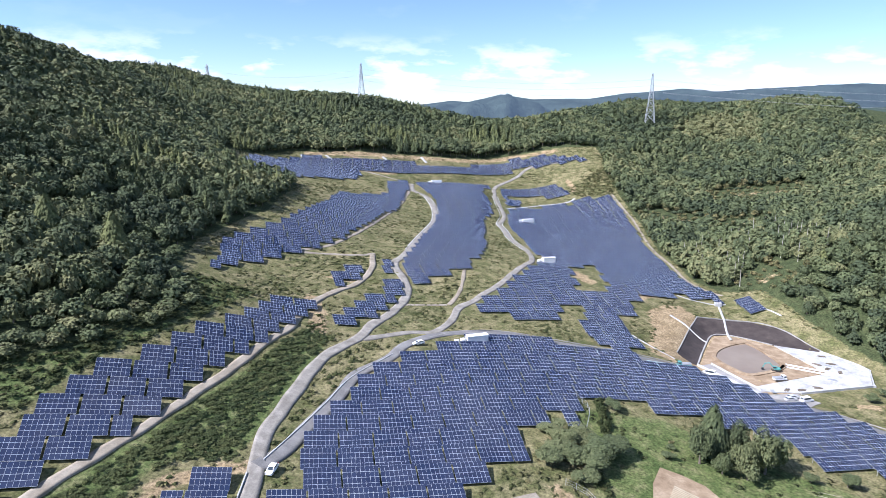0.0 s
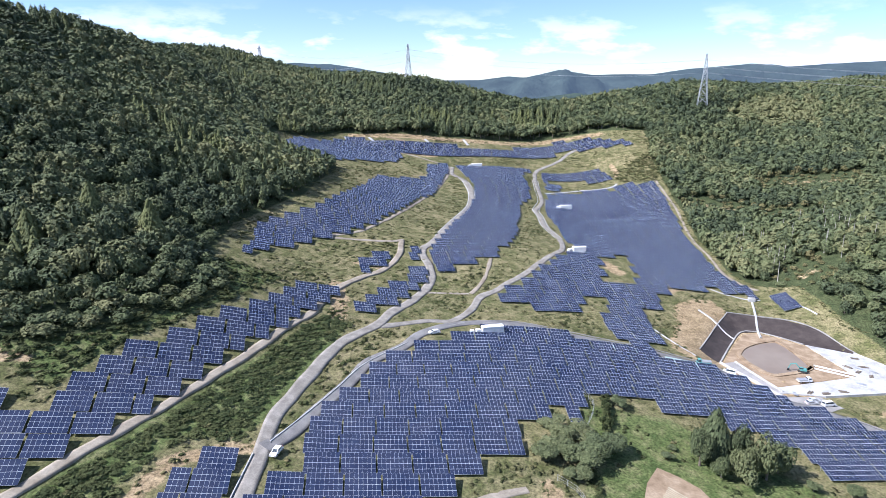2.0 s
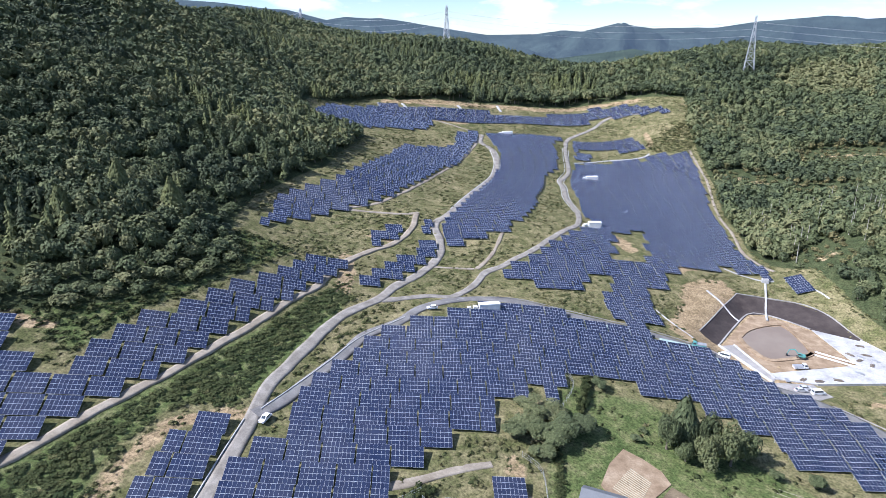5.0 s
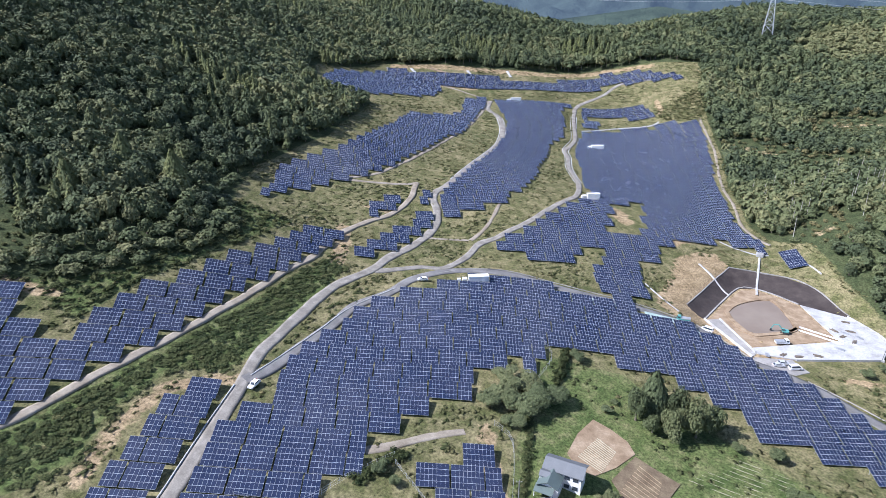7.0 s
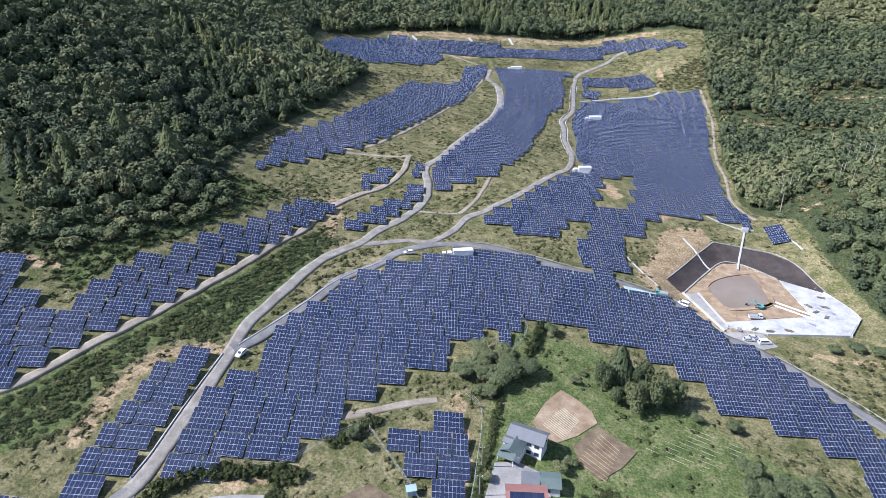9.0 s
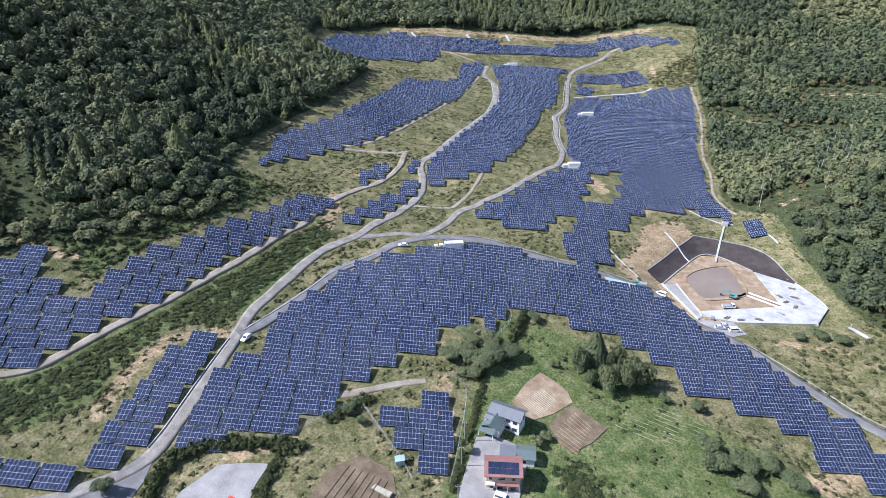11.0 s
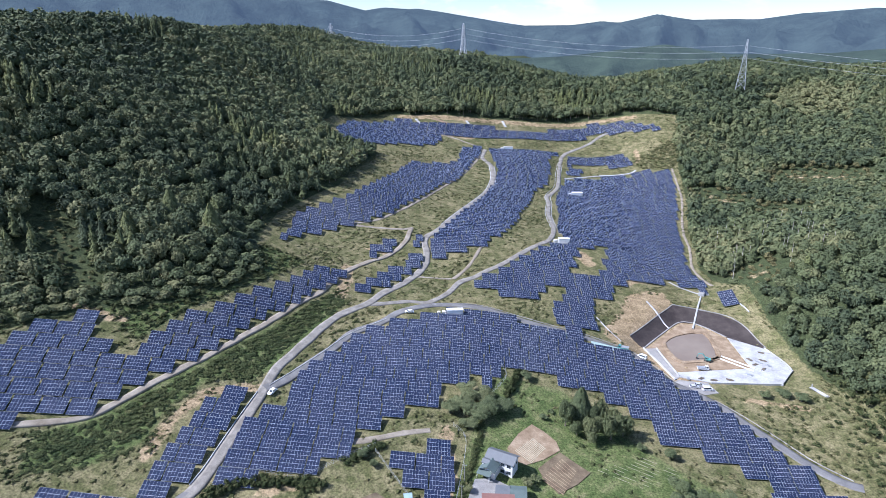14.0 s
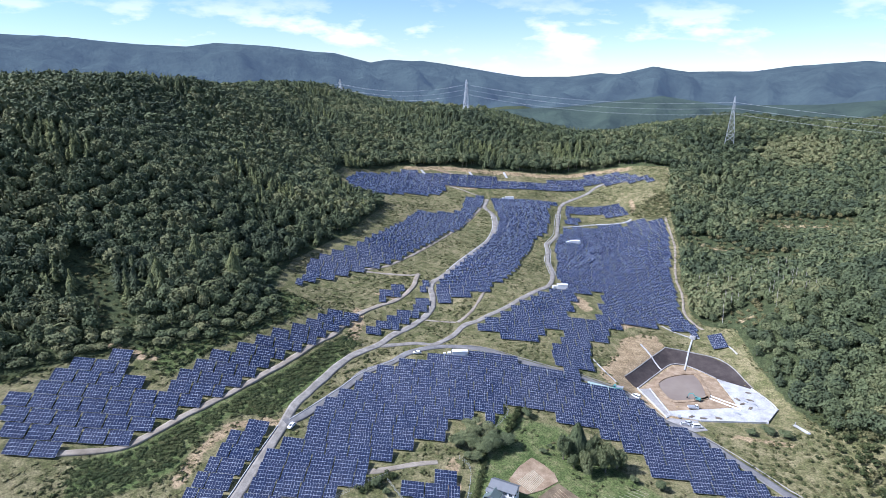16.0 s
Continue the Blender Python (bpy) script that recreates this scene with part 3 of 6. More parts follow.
UPPER_MAIN = [(-17.5, 314.8), (-13.5, 342), (-9, 372), (-5.6, 399.5), (-5.2, 420), (-6.6, 441), (-11.8, 462.2)]
UPPER_EAST = [(49.6, 357.9), (43.5, 386.8), (41.8, 413.5), (39.6, 428), (44.6, 453.3), (43.6, 482), (43, 509.7)]
for side in (-2.2, 2.2):
    kerb("kerb_upper", beside(UPPER_MAIN, side), "white concrete gutter along the upper service road", 0.22, 0.5)
    kerb("kerb_upper", beside(UPPER_EAST, side), "white concrete gutter along the upper service road", 0.22, 0.4)


# ---- solar arrays ----
MOD_W, MOD_L, GAP = 1.03, 1.66, 0.02
COLS, ROWS = 8, 4


def module_mesh():
    """One framed solar panel: dark glass set in a pale frame."""
    a, b, w, d = MOD_W / 2, MOD_L / 2, 0.014, 0.04
    we = 0.026
    v = [(-a, -b, 0), (a, -b, 0), (a, b, 0), (-a, b, 0), (-a + w, -b + we, 0), (a - w, -b + we, 0), (a - w, b - we, 0), (-a + w, b - we, 0),
         (-a + w, -b + we, -0.006), (a - w, -b + we, -0.006), (a - w, b - we, -0.006), (-a + w, b - we, -0.006),
         (-a, -b, -d), (a, -b, -d), (a, b, -d), (-a, b, -d)]
    f = [(0, 1, 5, 4), (1, 2, 6, 5), (2, 3, 7, 6), (3, 0, 4, 7), (8, 9, 10, 11), (0, 12, 13, 1), (1, 13, 14, 2), (2, 14, 15, 3), (3, 15, 12, 0), (15, 14, 13, 12)]
    fm = [0, 0, 0, 0, 1, 0, 0, 0, 0, 0]
    return np.array(v), f, fm


MV, MF, MFM = module_mesh()


def mesh_data(name, verts, faces, mats, fm=None):
    me = bpy.data.meshes.new(name)
    me.from_pydata([tuple(v) for v in verts], [], [tuple(q) for q in faces])
    for m in mats:
        me.materials.append(m)
    if fm is not None:
        me.polygons.foreach_set("material_index", np.asarray(fm, dtype=np.int32))
    me.update()
    return me


def beam(a, b, w):
    """Verts and faces of a square bar from a to b."""
    a, b = Vector(a), Vector(b)
    d = (b - a).normalized()
    s = d.cross(Vector((0, 0, 1)) if abs(d.z) < 0.9 else Vector((1, 0, 0))).normalized() * w / 2
    t = d.cross(s).normalized() * w / 2
    v = [p + e for p in (a, b) for e in (s + t, s - t, -s - t, -s + t)]
    f = [(0, 1, 5, 4), (1, 2, 6, 5), (2, 3, 7, 6), (3, 0, 4, 7), (3, 2, 1, 0), (4, 5, 6, 7)]
    return [tuple(q) for q in v], f


def join(pieces):
    v, f = [], []
    for pv, pf in pieces:
        n = len(v)
        v += [tuple(q) for q in pv]
        f += [tuple(i + n for i in q) for q in pf]
    return v, f


ME_MODULE = mesh_data("module", MV, MF, [M_FRAME, M_CELL], MFM)


def panel_parts(cols):
    """Places of the modules of an array, centred on its lower edge."""
    return [((c - (cols - 1) / 2) * (MOD_W + GAP), (r + 0.5) * (MOD_L + GAP)) for r in range(ROWS) for c in range(cols)]


def surface_mesh(cols):
    v, f, fm = [], [], []
    for px, py in panel_parts(cols):
        n = len(v)
        v += [(q[0] + px, q[1] + py, q[2]) for q in MV]
        f += [tuple(i + n for i in q) for q in MF[:9]]
        fm += MFM[:9]
    return v, f, fm


ME_SURFACE = {c: mesh_data("panel_surface", *surface_mesh(c)[:2], [M_FRAME, M_CELL], surface_mesh(c)[2]) for c in (COLS, COLS // 2)}
SURF = {c: (np.array(surface_mesh(c)[0]), np.array([q for q in surface_mesh(c)[1]]), surface_mesh(c)[2]) for c in (COLS, COLS // 2)}


def rail_mesh(cols, y):
    w = cols * (MOD_W + GAP) / 2 - 0.1
    return beam((-w, y, -0.10), (w, y, -0.10), 0.09)


ME_RAIL = {(c, k): mesh_data("rail", *rail_mesh(c, y), [M_STEEL]) for c in (COLS, COLS // 2) for k, y in enumerate((1.2, 3.3, 5.5))}
ME_POST = mesh_data("post", *beam((0, 0, 0), (0, 0, -1), 0.12), [M_STEEL])


def field_rows(ring, turn, phase, pitch=7.7, hole=None, half_first=False):
    """Places of whole and half arrays that fill an outline row by row: centre of the lower edge and columns."""
    c, s = math.cos(radians(turn)), math.sin(radians(turn))
    uv = [(x * c + y * s, -x * s + y * c) for x, y in ring]
    vs = [q[1] for q in uv]
    out, k = [], math.floor((min(vs) - phase) / pitch) - 1
    wide = COLS * (MOD_W + GAP) + 0.40
    while phase + k * pitch < max(vs):
        v0 = phase + k * pitch
        cuts = []
        vm = v0 + 3.2
        for (ua, va), (ub, vb) in zip(uv, uv[1:] + uv[:1]):
            if (va > vm) != (vb > vm):
                cuts.append(ua + (vm - va) / (vb - va) * (ub - ua))
        cuts.sort()
        for a, b in zip(cuts[::2], cuts[1::2]):
            n = (b - a) / wide
            full, rest = int(n + 0.25), n - int(n + 0.25)
            list_c = [COLS] * full + ([COLS // 2] if 0.35 < rest else [])
            if not list_c and n > 0.4:
                list_c = [COLS // 2]
            if half_first:
                list_c.reverse()
            total = sum(wide * q / COLS for q in list_c)
            u = a + (b - a - total) / 2
            for q in list_c:
                span = wide * q / COLS
                uc = u + span / 2
                u += span
                x, y = uc * c - v0 * s, uc * s + v0 * c
                if hole and ring_distance(np.array([x - s * 3]), np.array([y + c * 3]), hole)[0] < 1.5:
                    continue
                out.append((x, y, q))
        k += 1
    return out


def array_pose(x, y, turn, cols, rng):
    """An array leans with the slope of the land under it, and a little more towards the south."""
    c, s = math.cos(radians(turn)), math.sin(radians(turn))
    half = cols * (MOD_W + GAP) / 2
    px = np.array([x - c * half, x + c * half, x, x - s * 6.3, x - c * half - s * 6.3, x + c * half - s * 6.3])
    py = np.array([y - s * half, y + s * half, y, y + c * 6.3, y - s * half + c * 6.3, y + s * half + c * 6.3])
    z = land(px, py)
    side = 0.9 * (z[1] - z[0] + z[5] - z[4]) / (4 * half)
    rise = (z[3] - z[2]) / 6.3
    tilt = max(math.atan(rise) + 0.13, 0.27)
    base = max(z[2], z[0] + side * half, z[1] - side * half) + 0.75
    base = max(base, (z[3] + 0.5) - math.sin(tilt) * 6.6)
    u = Vector((c, s, side + rng.normal(0, 0.006))).normalized()
    v = Vector((-s * math.cos(tilt), c * math.cos(tilt), math.sin(tilt)))
    v = (v - u * v.dot(u)).normalized()
    w = u.cross(v)
    m = Matrix((u, v, w)).transposed().to_4x4()
    m.translation = (x, y, base)
    return m


ARRAY_LABEL = "dark blue solar panel array on steel posts, white-framed modules"


def array_posts(m, cols):
    """Feet of an array: local top and length down to the ground."""
    out = []
    w = cols * (MOD_W + GAP) / 2 - 0.8
    for lx in ((-w, 0, w) if cols == COLS else (-w, w)):
        for ly in (1.2, 5.5):
            top = m @ Vector((lx, ly, -0.12))
            out.append((top, top.z - height(top.x, top.y) + 0.3))
    return out


def build_array(x, y, cols, turn, rng, detailed, group):
    m = array_pose(x, y, turn, cols, rng)
    root = tagged(new("solar_array"), ARRAY_LABEL, "solar panel", group)
    root.matrix_world = m
    if detailed:
        for px, py in panel_parts(cols):
            o = new("module", ME_MODULE)
            o.parent, o.location = root, (px, py, 0)
    else:
        new("panel_surface", ME_SURFACE[cols]).parent = root
    for k in range(3):
        new("rail", ME_RAIL[(cols, k)]).parent = root
    inv = m.inverted()
    for top, length in array_posts(m, cols):
        o = new("post", ME_POST)
        o.parent = root
        o.matrix_parent_inverse = inv
        o.location, o.scale = top, (1, 1, max(length, 0.4))
    return root


def build_field(name, ring, turn, phase, near, hole=None, half_first=False):
    """near(x, y): 2 for arrays with single modules, 1 for arrays as objects, 0 for the rest, joined."""
    rng = np.random.default_rng(len(ring) * 7 + 1)
    verts, faces, fm, n = [], [], [], 0
    count = [0, 0, 0]
    for x, y, cols in field_rows(ring, turn, phase, hole=hole, half_first=half_first):
        level = near(x, y)
        count[level] += 1
        if level:
            build_array(x, y, cols, turn, rng, True, "arrays of the " + name.replace("_", " "))
            continue
        m = np.array(array_pose(x, y, turn, cols, rng))
        sv, sf, sm = SURF[cols]
        verts.append(sv @ m[:3, :3].T + m[:3, 3])
        faces.append(sf + n)
        fm += sm
        n += len(sv)
        for top, length in array_posts(Matrix(m), cols):
            bv, bf = beam(top, top - Vector((0, 0, max(length, 0.4))), 0.12)
            verts.append(np.array(bv))
            faces.append(np.array(bf) + n)
            fm += [2] * 6
            n += 8
    if n:
        ob = add_mesh("solar_field", np.concatenate(verts).tolist(), np.concatenate(faces).tolist(), [M_FRAME, M_CELL, M_STEEL], face_mat=fm)
        tagged(ob, "rows of dark blue solar arrays covering the slope", "solar panels", kind="stuff")
    print(name, count)


build_field("road_bank", FIELD_ROAD_BANK, 14, 79.1, lambda x, y: 2, half_first=True)
build_field("fence", FIELD_FENCE, 14, 92.0, lambda x, y: 2)
build_field("lower", FIELD_LOWER, 13, 86.7, lambda x, y: 2 if y < 118 and x < 60 else (1 if y < 172 and x < 110 else 0))
build_field("left_long", FIELD_LEFT_LONG, 22, 0.6, lambda x, y: 1 if y < 130 else 0)
build_field("left", FIELD_LEFT, 20, 1.2, lambda x, y: 0)
build_field("centre", FIELD_CENTRE, 20, 2.5, lambda x, y: 0)
build_field("east", FIELD_EAST, 16, 3.0, lambda x, y: 0, hole=FIELD_ISLAND)
build_field("east_upper", FIELD_EAST_UPPER, 14, 2.0, lambda x, y: 0)
build_field("east_small", FIELD_EAST_SMALL, 20, 2.0, lambda x, y: 0)
build_field("far", FIELD_FAR, 20, 4.0, lambda x, y: 0)
build_field("mid_steps", FIELD_MID_STEPS, 22, 4.0, lambda x, y: 1)
build_field("mid_pair", FIELD_MID_PAIR, 22, 4.0, lambda x, y: 1)
build_field("mid_one", FIELD_MID_ONE, 22, 4.0, lambda x, y: 1)
build_field("pond_corner", FIELD_POND_CORNER, 8, 262.0, lambda x, y: 1)


# ---- woods ----
def ico(sub):
    bm = bmesh.new()
    bmesh.ops.create_icosphere(bm, subdivisions=sub, radius=1.0)
    v = np.array([q.co[:] for q in bm.verts])
    f = np.array([[q.index for q in p.verts] for p in bm.faces])
    bm.free()
    return v, f


ICO1 = ico(1)


def broadleaf(rng, leaves=110, size=0.10, lobes=7):
    """Crown of unit height and width: sprays of leaves on an uneven, lobed dome round a thin dark heart."""
    d = rng.normal(size=(lobes, 3))
    d[:, 2] = np.abs(d[:, 2]) * 0.8
    d /= np.linalg.norm(d, axis=1, keepdims=True)
    gain = rng.uniform(0.7, 1.1, lobes)
    v0, f0 = ICO1
    verts, faces, n = [v0 * rng.uniform(0.5, 0.95, (len(v0), 1)) * (0.30, 0.30, 0.28) + (0, 0, 0.46)], [f0], len(v0)
    way = rng.normal(size=(leaves, 3))
    way[:, 2] = np.where(way[:, 2] < -0.5, -way[:, 2], way[:, 2])
    way /= np.linalg.norm(way, axis=1, keepdims=True)
    reach = 0.62 + 0.40 * (gain * np.clip((way @ d.T - 0.5) / 0.5, 0, 1)).max(1)
    for q, far in zip(way, reach):
        p = q * (far * rng.uniform(0.86, 1.06)) * (0.5, 0.5, 0.47) + (0, 0, 0.52)
        e = size * rng.uniform(0.6, 1.25)
        face = q + rng.normal(0, 0.45, 3) + (0, 0, 0.25)
        face /= np.linalg.norm(face)
        u = np.cross(face, rng.normal(size=3))
        u /= np.linalg.norm(u) + 1e-9
        w = np.cross(face, u)
        verts.append(np.array([p - u * e - w * e * 0.6, p + u * e - w * e * 0.5, p + w * e * 1.1 + u * e * rng.uniform(-0.4, 0.4)]))
        faces.append(np.array([[n, n + 1, n + 2]]))
        n += 3
    return np.concatenate(verts), np.concatenate(faces)


def tuft(rng, blades=20):
    """A low patch of grass and weeds: short pointed blades leaning every way over a flat cushion."""
    v0, f0 = ICO1
    verts = [v0 * rng.uniform(0.6, 1.1, (len(v0), 1)) * (0.40, 0.40, 0.30) + (0, 0, 0.12)]
    faces, n = [f0], len(v0)
    for k in range(blades):
        a, r = rng.uniform(0, 6.283), 0.5 * math.sqrt(rng.random())
        p = np.array((math.cos(a) * r, math.sin(a) * r, 0.05))
        e = rng.normal(0, 0.09, 3) * (1, 1, 0)
        verts.append(np.array([p - e, p + e, p + (rng.normal(0, 0.14), rng.normal(0, 0.14), rng.uniform(0.5, 1.1) * (1 - r))]))
        faces.append(np.array([[n, n + 1, n + 2]]))
        n += 3
    return np.concatenate(verts), np.concatenate(faces)


def conifer(rng, sprays=84, size=0.10):
    """Pointed crown, unit height: drooping sprays thinning out to the tip, round a slim dark core."""
    core = [(0.20 * math.cos(k * 1.047), 0.20 * math.sin(k * 1.047), 0.10) for k in range(6)] + [(0, 0, 0.97)]
    verts, faces, n = [np.array(core)], [np.array([[k, (k + 1) % 6, 6] for k in range(6)])], 7
    for k in range(sprays):
        t = 1 - math.sqrt(rng.uniform(0.004, 0.92))
        a = rng.uniform(0, 6.283)
        r = 0.5 * (1 - t) ** 0.75 * rng.uniform(0.62, 1.05) + 0.01
        out, side = np.array((math.cos(a), math.sin(a), 0)), np.array((-math.sin(a), math.cos(a), 0))
        e = size * (0.55 + 0.75 * (1 - t)) * rng.uniform(0.7, 1.25)
        p = out * r + (0, 0, 0.08 + 0.90 * t)
        verts.append(np.array([p - side * e - out * e * 0.8 + (0, 0, 0.05), p + side * e - out * e * 0.8 + (0, 0, 0.05), p + out * e * 0.8 - (0, 0, 0.02 + 0.02 * rng.random())]))
        faces.append(np.array([[n, n + 1, n + 2]]))
        n += 3
    return np.concatenate(verts), np.concatenate(faces)


def trunk_template(sides=5, bend=0.02):
    v, f = [], []
    for z, r in ((0, 0.030), (0.3, 0.022), (0.75, 0.008)):
        v += [(r * math.cos(2 * math.pi * k / sides) + bend * z, r * math.sin(2 * math.pi * k / sides), z) for k in range(sides)]
    for t in range(2):
        f += [(t * sides + k, t * sides + (k + 1) % sides, (t + 1) * sides + (k + 1) % sides, (t + 1) * sides + k) for k in range(sides)]
    v2, f2 = np.array(v), np.array([[q[0], q[1], q[2]] for q in f] + [[q[0], q[2], q[3]] for q in f])
    return v2, f2


rng_t = np.random.default_rng(11)
BROAD_NEAR = [broadleaf(rng_t, 210, 0.070) for _ in range(10)]
BROAD_FAR = [broadleaf(rng_t, 92, 0.105) for _ in range(12)]
CONIFER = [conifer(rng_t, 96) for _ in range(8)]
TRUNK = trunk_template()
BUSH = [broadleaf(rng_t, 52, 0.125, 5) for _ in range(8)]
TUFT = [tuft(rng_t) for _ in range(10)]


def scatter(name, spots, templates, mat, label, category, sink=0.0):
    """One mesh of many copies: spots of x, y, z, wide, high, tone."""
    rng = np.random.default_rng(len(spots))
    verts, faces, tones, n = [], [], [], 0
    for x, y, z, wide, high, tone in spots:
        v, f = templates[rng.integers(len(templates))]
        a = rng.uniform(0, 6.283)
        c, s = math.cos(a), math.sin(a)
        w = np.stack([(v[:, 0] * c - v[:, 1] * s) * wide + x, (v[:, 0] * s + v[:, 1] * c) * wide + y, v[:, 2] * high + z - sink * high], -1)
        verts.append(w)
        faces.append(f + n)
        tones.append(np.full(len(v), tone))
        n += len(v)
    v, f = np.concatenate(verts).astype(np.float32), np.concatenate(faces).astype(np.int32)
    me = bpy.data.meshes.new(name)
    me.vertices.add(len(v))
    me.vertices.foreach_set("co", v.ravel())
    me.loops.add(f.size)
    me.loops.foreach_set("vertex_index", f.ravel())
    me.polygons.add(len(f))
    me.polygons.foreach_set("loop_start", np.arange(0, f.size, 3, dtype=np.int32))
    me.update(calc_edges=True)
    me.materials.append(mat)
    ob = tagged(new(name, me), label, category, kind="stuff")
    set_attr(ob, "tone", np.concatenate(tones))
    return ob


def jitter(x0, x1, y0, y1, step, seed):
    rng = np.random.default_rng(seed)
    gx, gy = np.meshgrid(np.arange(x0, x1, step), np.arange(y0, y1, step))
    x, y = gx.ravel() + rng.uniform(-0.5, 0.5, gx.size) * step, gy.ravel() + rng.uniform(-0.5, 0.5, gx.size) * step
    return x, y, rng


SCAR = [(-190, 180), (-175, 184), (-142, 160), (-128, 148), (-140, 139), (-160, 150)]   # cleared strip in the wood
PALE = [(245.5, 651.0), (280.2, 652.5), (303.0, 633.7), (290.9, 592.1), (261.6, 611.5), (239.3, 630.7)]   # young pale growth


def plant_woods():
    def patchy(x, y, a, b):
        return np.sin(x / a + 0.7 * np.sin(y / b)) * np.cos(y / a * 1.3 + 0.5 * np.sin(x / b))
    regions = (("left_wood", -395, -78, 60, 750, 5.5, 1), ("back_wood", -84, 150, 540, 780, 5.6, 2), ("right_wood", 138, 425, 180, 770, 5.5, 3))
    for name, x0, x1, y0, y1, step, seed in regions:
        x, y, rng = jitter(x0, x1, y0, y1, step, seed)
        d = ring_distance(x, y, OPEN_LAND)
        keep = (d > 1.2) & (ring_distance(x, y, SCAR) > 0)
        keep &= ~((x > 300) & (y < 330)) & ~((x < -300) & (y < 200))
        x, y, d = x[keep], y[keep], d[keep]
        z = land(x, y)
        needle = (patchy(x, y, 34, 51) > 0.80) | ((y > 575) & (x < 150) & (patchy(x, y, 27, 40) > 0.50)) | ((x < -95) & (x > -150) & (y > 225) & (y < 420) & (rng.random(len(x)) < 0.30))
        if name == "right_wood":
            needle &= rng.random(len(x)) < 0.15
        needle |= (rng.random(len(x)) < 0.03)
        pale = smooth(1 - ring_distance(x, y, PALE) / 15)
        macro = patchy(x, y, 19, 23) * 0.6 + patchy(x + 40, y - 25, 43, 37) * 0.6
        open_d = np.min([ring_distance(x, y, ring) for ring in CLEARINGS], axis=0)
        thin = smooth((16 - open_d) / 12)                                                  # low brown brush round the clearings
        low = np.where((x < 0) & (y < 250), smooth((32 - d) / 30), 0.0)                    # scrubby growth at the foot of the wood
        young = np.where(name == "right_wood", smooth((patchy(x, y, 58, 71) + 0.1) / 0.6), 0.0)
        broad_near, broad_far, cone, trunks, brush = [], [], [], [], []
        for k in range(len(x)):
            r = rng.random(5)
            tone = float(np.clip(0.42 + 0.34 * macro[k] + (r[0] - 0.5) * 0.70 + 0.5 * pale[k] + (0.35 if r[4] > 0.96 else 0.0), 0, 1))
            h = (8.0 + 3.6 * r[1] * r[4] + 1.6 * r[1] - 2.5 * pale[k]) * (1 - 0.5 * low[k]) * (1 - 0.25 * young[k]) * (1 - 0.72 * thin[k])
            wide = (4.6 + 3.6 * r[2]) * (1 - 0.25 * low[k]) * (1 - 0.12 * young[k]) * (1 - 0.4 * thin[k])
            lift = 2.4 if (name == "back_wood" and d[k] < 9) else 0.0
            if thin[k] > 0.3 and r[3] < 0.8:
                brush.append((x[k], y[k], z[k] - 0.4, wide, h, float(np.clip(0.85 + 0.3 * (r[0] - 0.5), 0, 1))))
            elif needle[k] and low[k] < 0.5:
                cone.append((x[k], y[k], z[k] - 0.3, (5.4 + 2.0 * r[2]), h * 1.18, min(1.0, tone + 0.12)))
            elif y[k] < 330 and abs(x[k]) < 240:
                broad_near.append((x[k], y[k], z[k] - 1.2, wide * 1.42, h * 1.02, tone))
            else:
                broad_far.append((x[k], y[k], z[k] - 1.2 + lift, wide * 1.45, h * 1.02, tone))
            if d[k] < 16:
                trunks.append((x[k], y[k], z[k] - 0.5, 9.0, h, 0.5))
        where = name.split("_")[0]
        kinds = {"left": "hillside", "back": "ridge", "right": "valley side"}[where]
        if broad_near:
            scatter("broadleaf_wood", broad_near, BROAD_NEAR, M_LEAF, f"dense green broadleaf wood on the {kinds}", "forest")
        if broad_far:
            scatter("broadleaf_wood", broad_far, BROAD_FAR, M_LEAF, f"dense mixed green broadleaf wood on the {kinds}", "forest")
        if cone:
            scatter("conifer_wood", cone, CONIFER, M_NEEDLE, f"dark green conifers standing among the {kinds} wood", "forest")
        if brush:
            scatter("scrub", brush, BUSH, M_SCRUB, "low dry brown brush in clearings of the wood", "scrub")
        scatter("wood_trunks", trunks, [TRUNK], M_BARK, f"pale bare trunks at the edge of the {kinds} wood", "tree trunks")
        print(name, len(broad_near), len(broad_far), len(cone))


plant_woods()
x, y, rng_p = jitter(156, 214, 318, 396, 6.5, 41)
ok = (ring_distance(x, y, OPEN_LAND) > 3) & (rng_p.random(len(x)) < 0.36)
scatter("bare_trunks", [(a, b, height(a, b) - 0.5, 8.0, 13.0 + 4 * rng_p.random(), 0.9) for a, b in zip(x[ok], y[ok])], [trunk_template(5, 0.06)],
        material("pale_dead_wood", base=(0.42, 0.39, 0.34), rough=0.9), "pale bare dead trunks standing in the wood", "tree trunks")


# ---- parts helper ----
def part(name, piece, mat, parent, label="", fm=None, smooth_shade=False):
    """Links verts and faces as one mesh under a thing or a part."""
    ob = add_mesh(name, piece[0], piece[1], mat, parent, fm, smooth_shade)
    if label:
        ob["label"] = label
    return ob


def box(x0, x1, y0, y1, z0, z1, bevel=0.0):
    bm = bmesh.new()
    bmesh.ops.create_cube(bm, size=1.0)
    for v in bm.verts:
        v.co = Vector(((x0 + x1) / 2 + v.co.x * (x1 - x0), (y0 + y1) / 2 + v.co.y * (y1 - y0), (z0 + z1) / 2 + v.co.z * (z1 - z0)))
    if bevel:
        bmesh.ops.bevel(bm, geom=bm.edges[:], offset=bevel, segments=1, affect="EDGES")
    bm.verts.index_update()
    out = [tuple(v.co) for v in bm.verts], [tuple(q.index for q in p.verts) for p in bm.faces]
    bm.free()
    return out


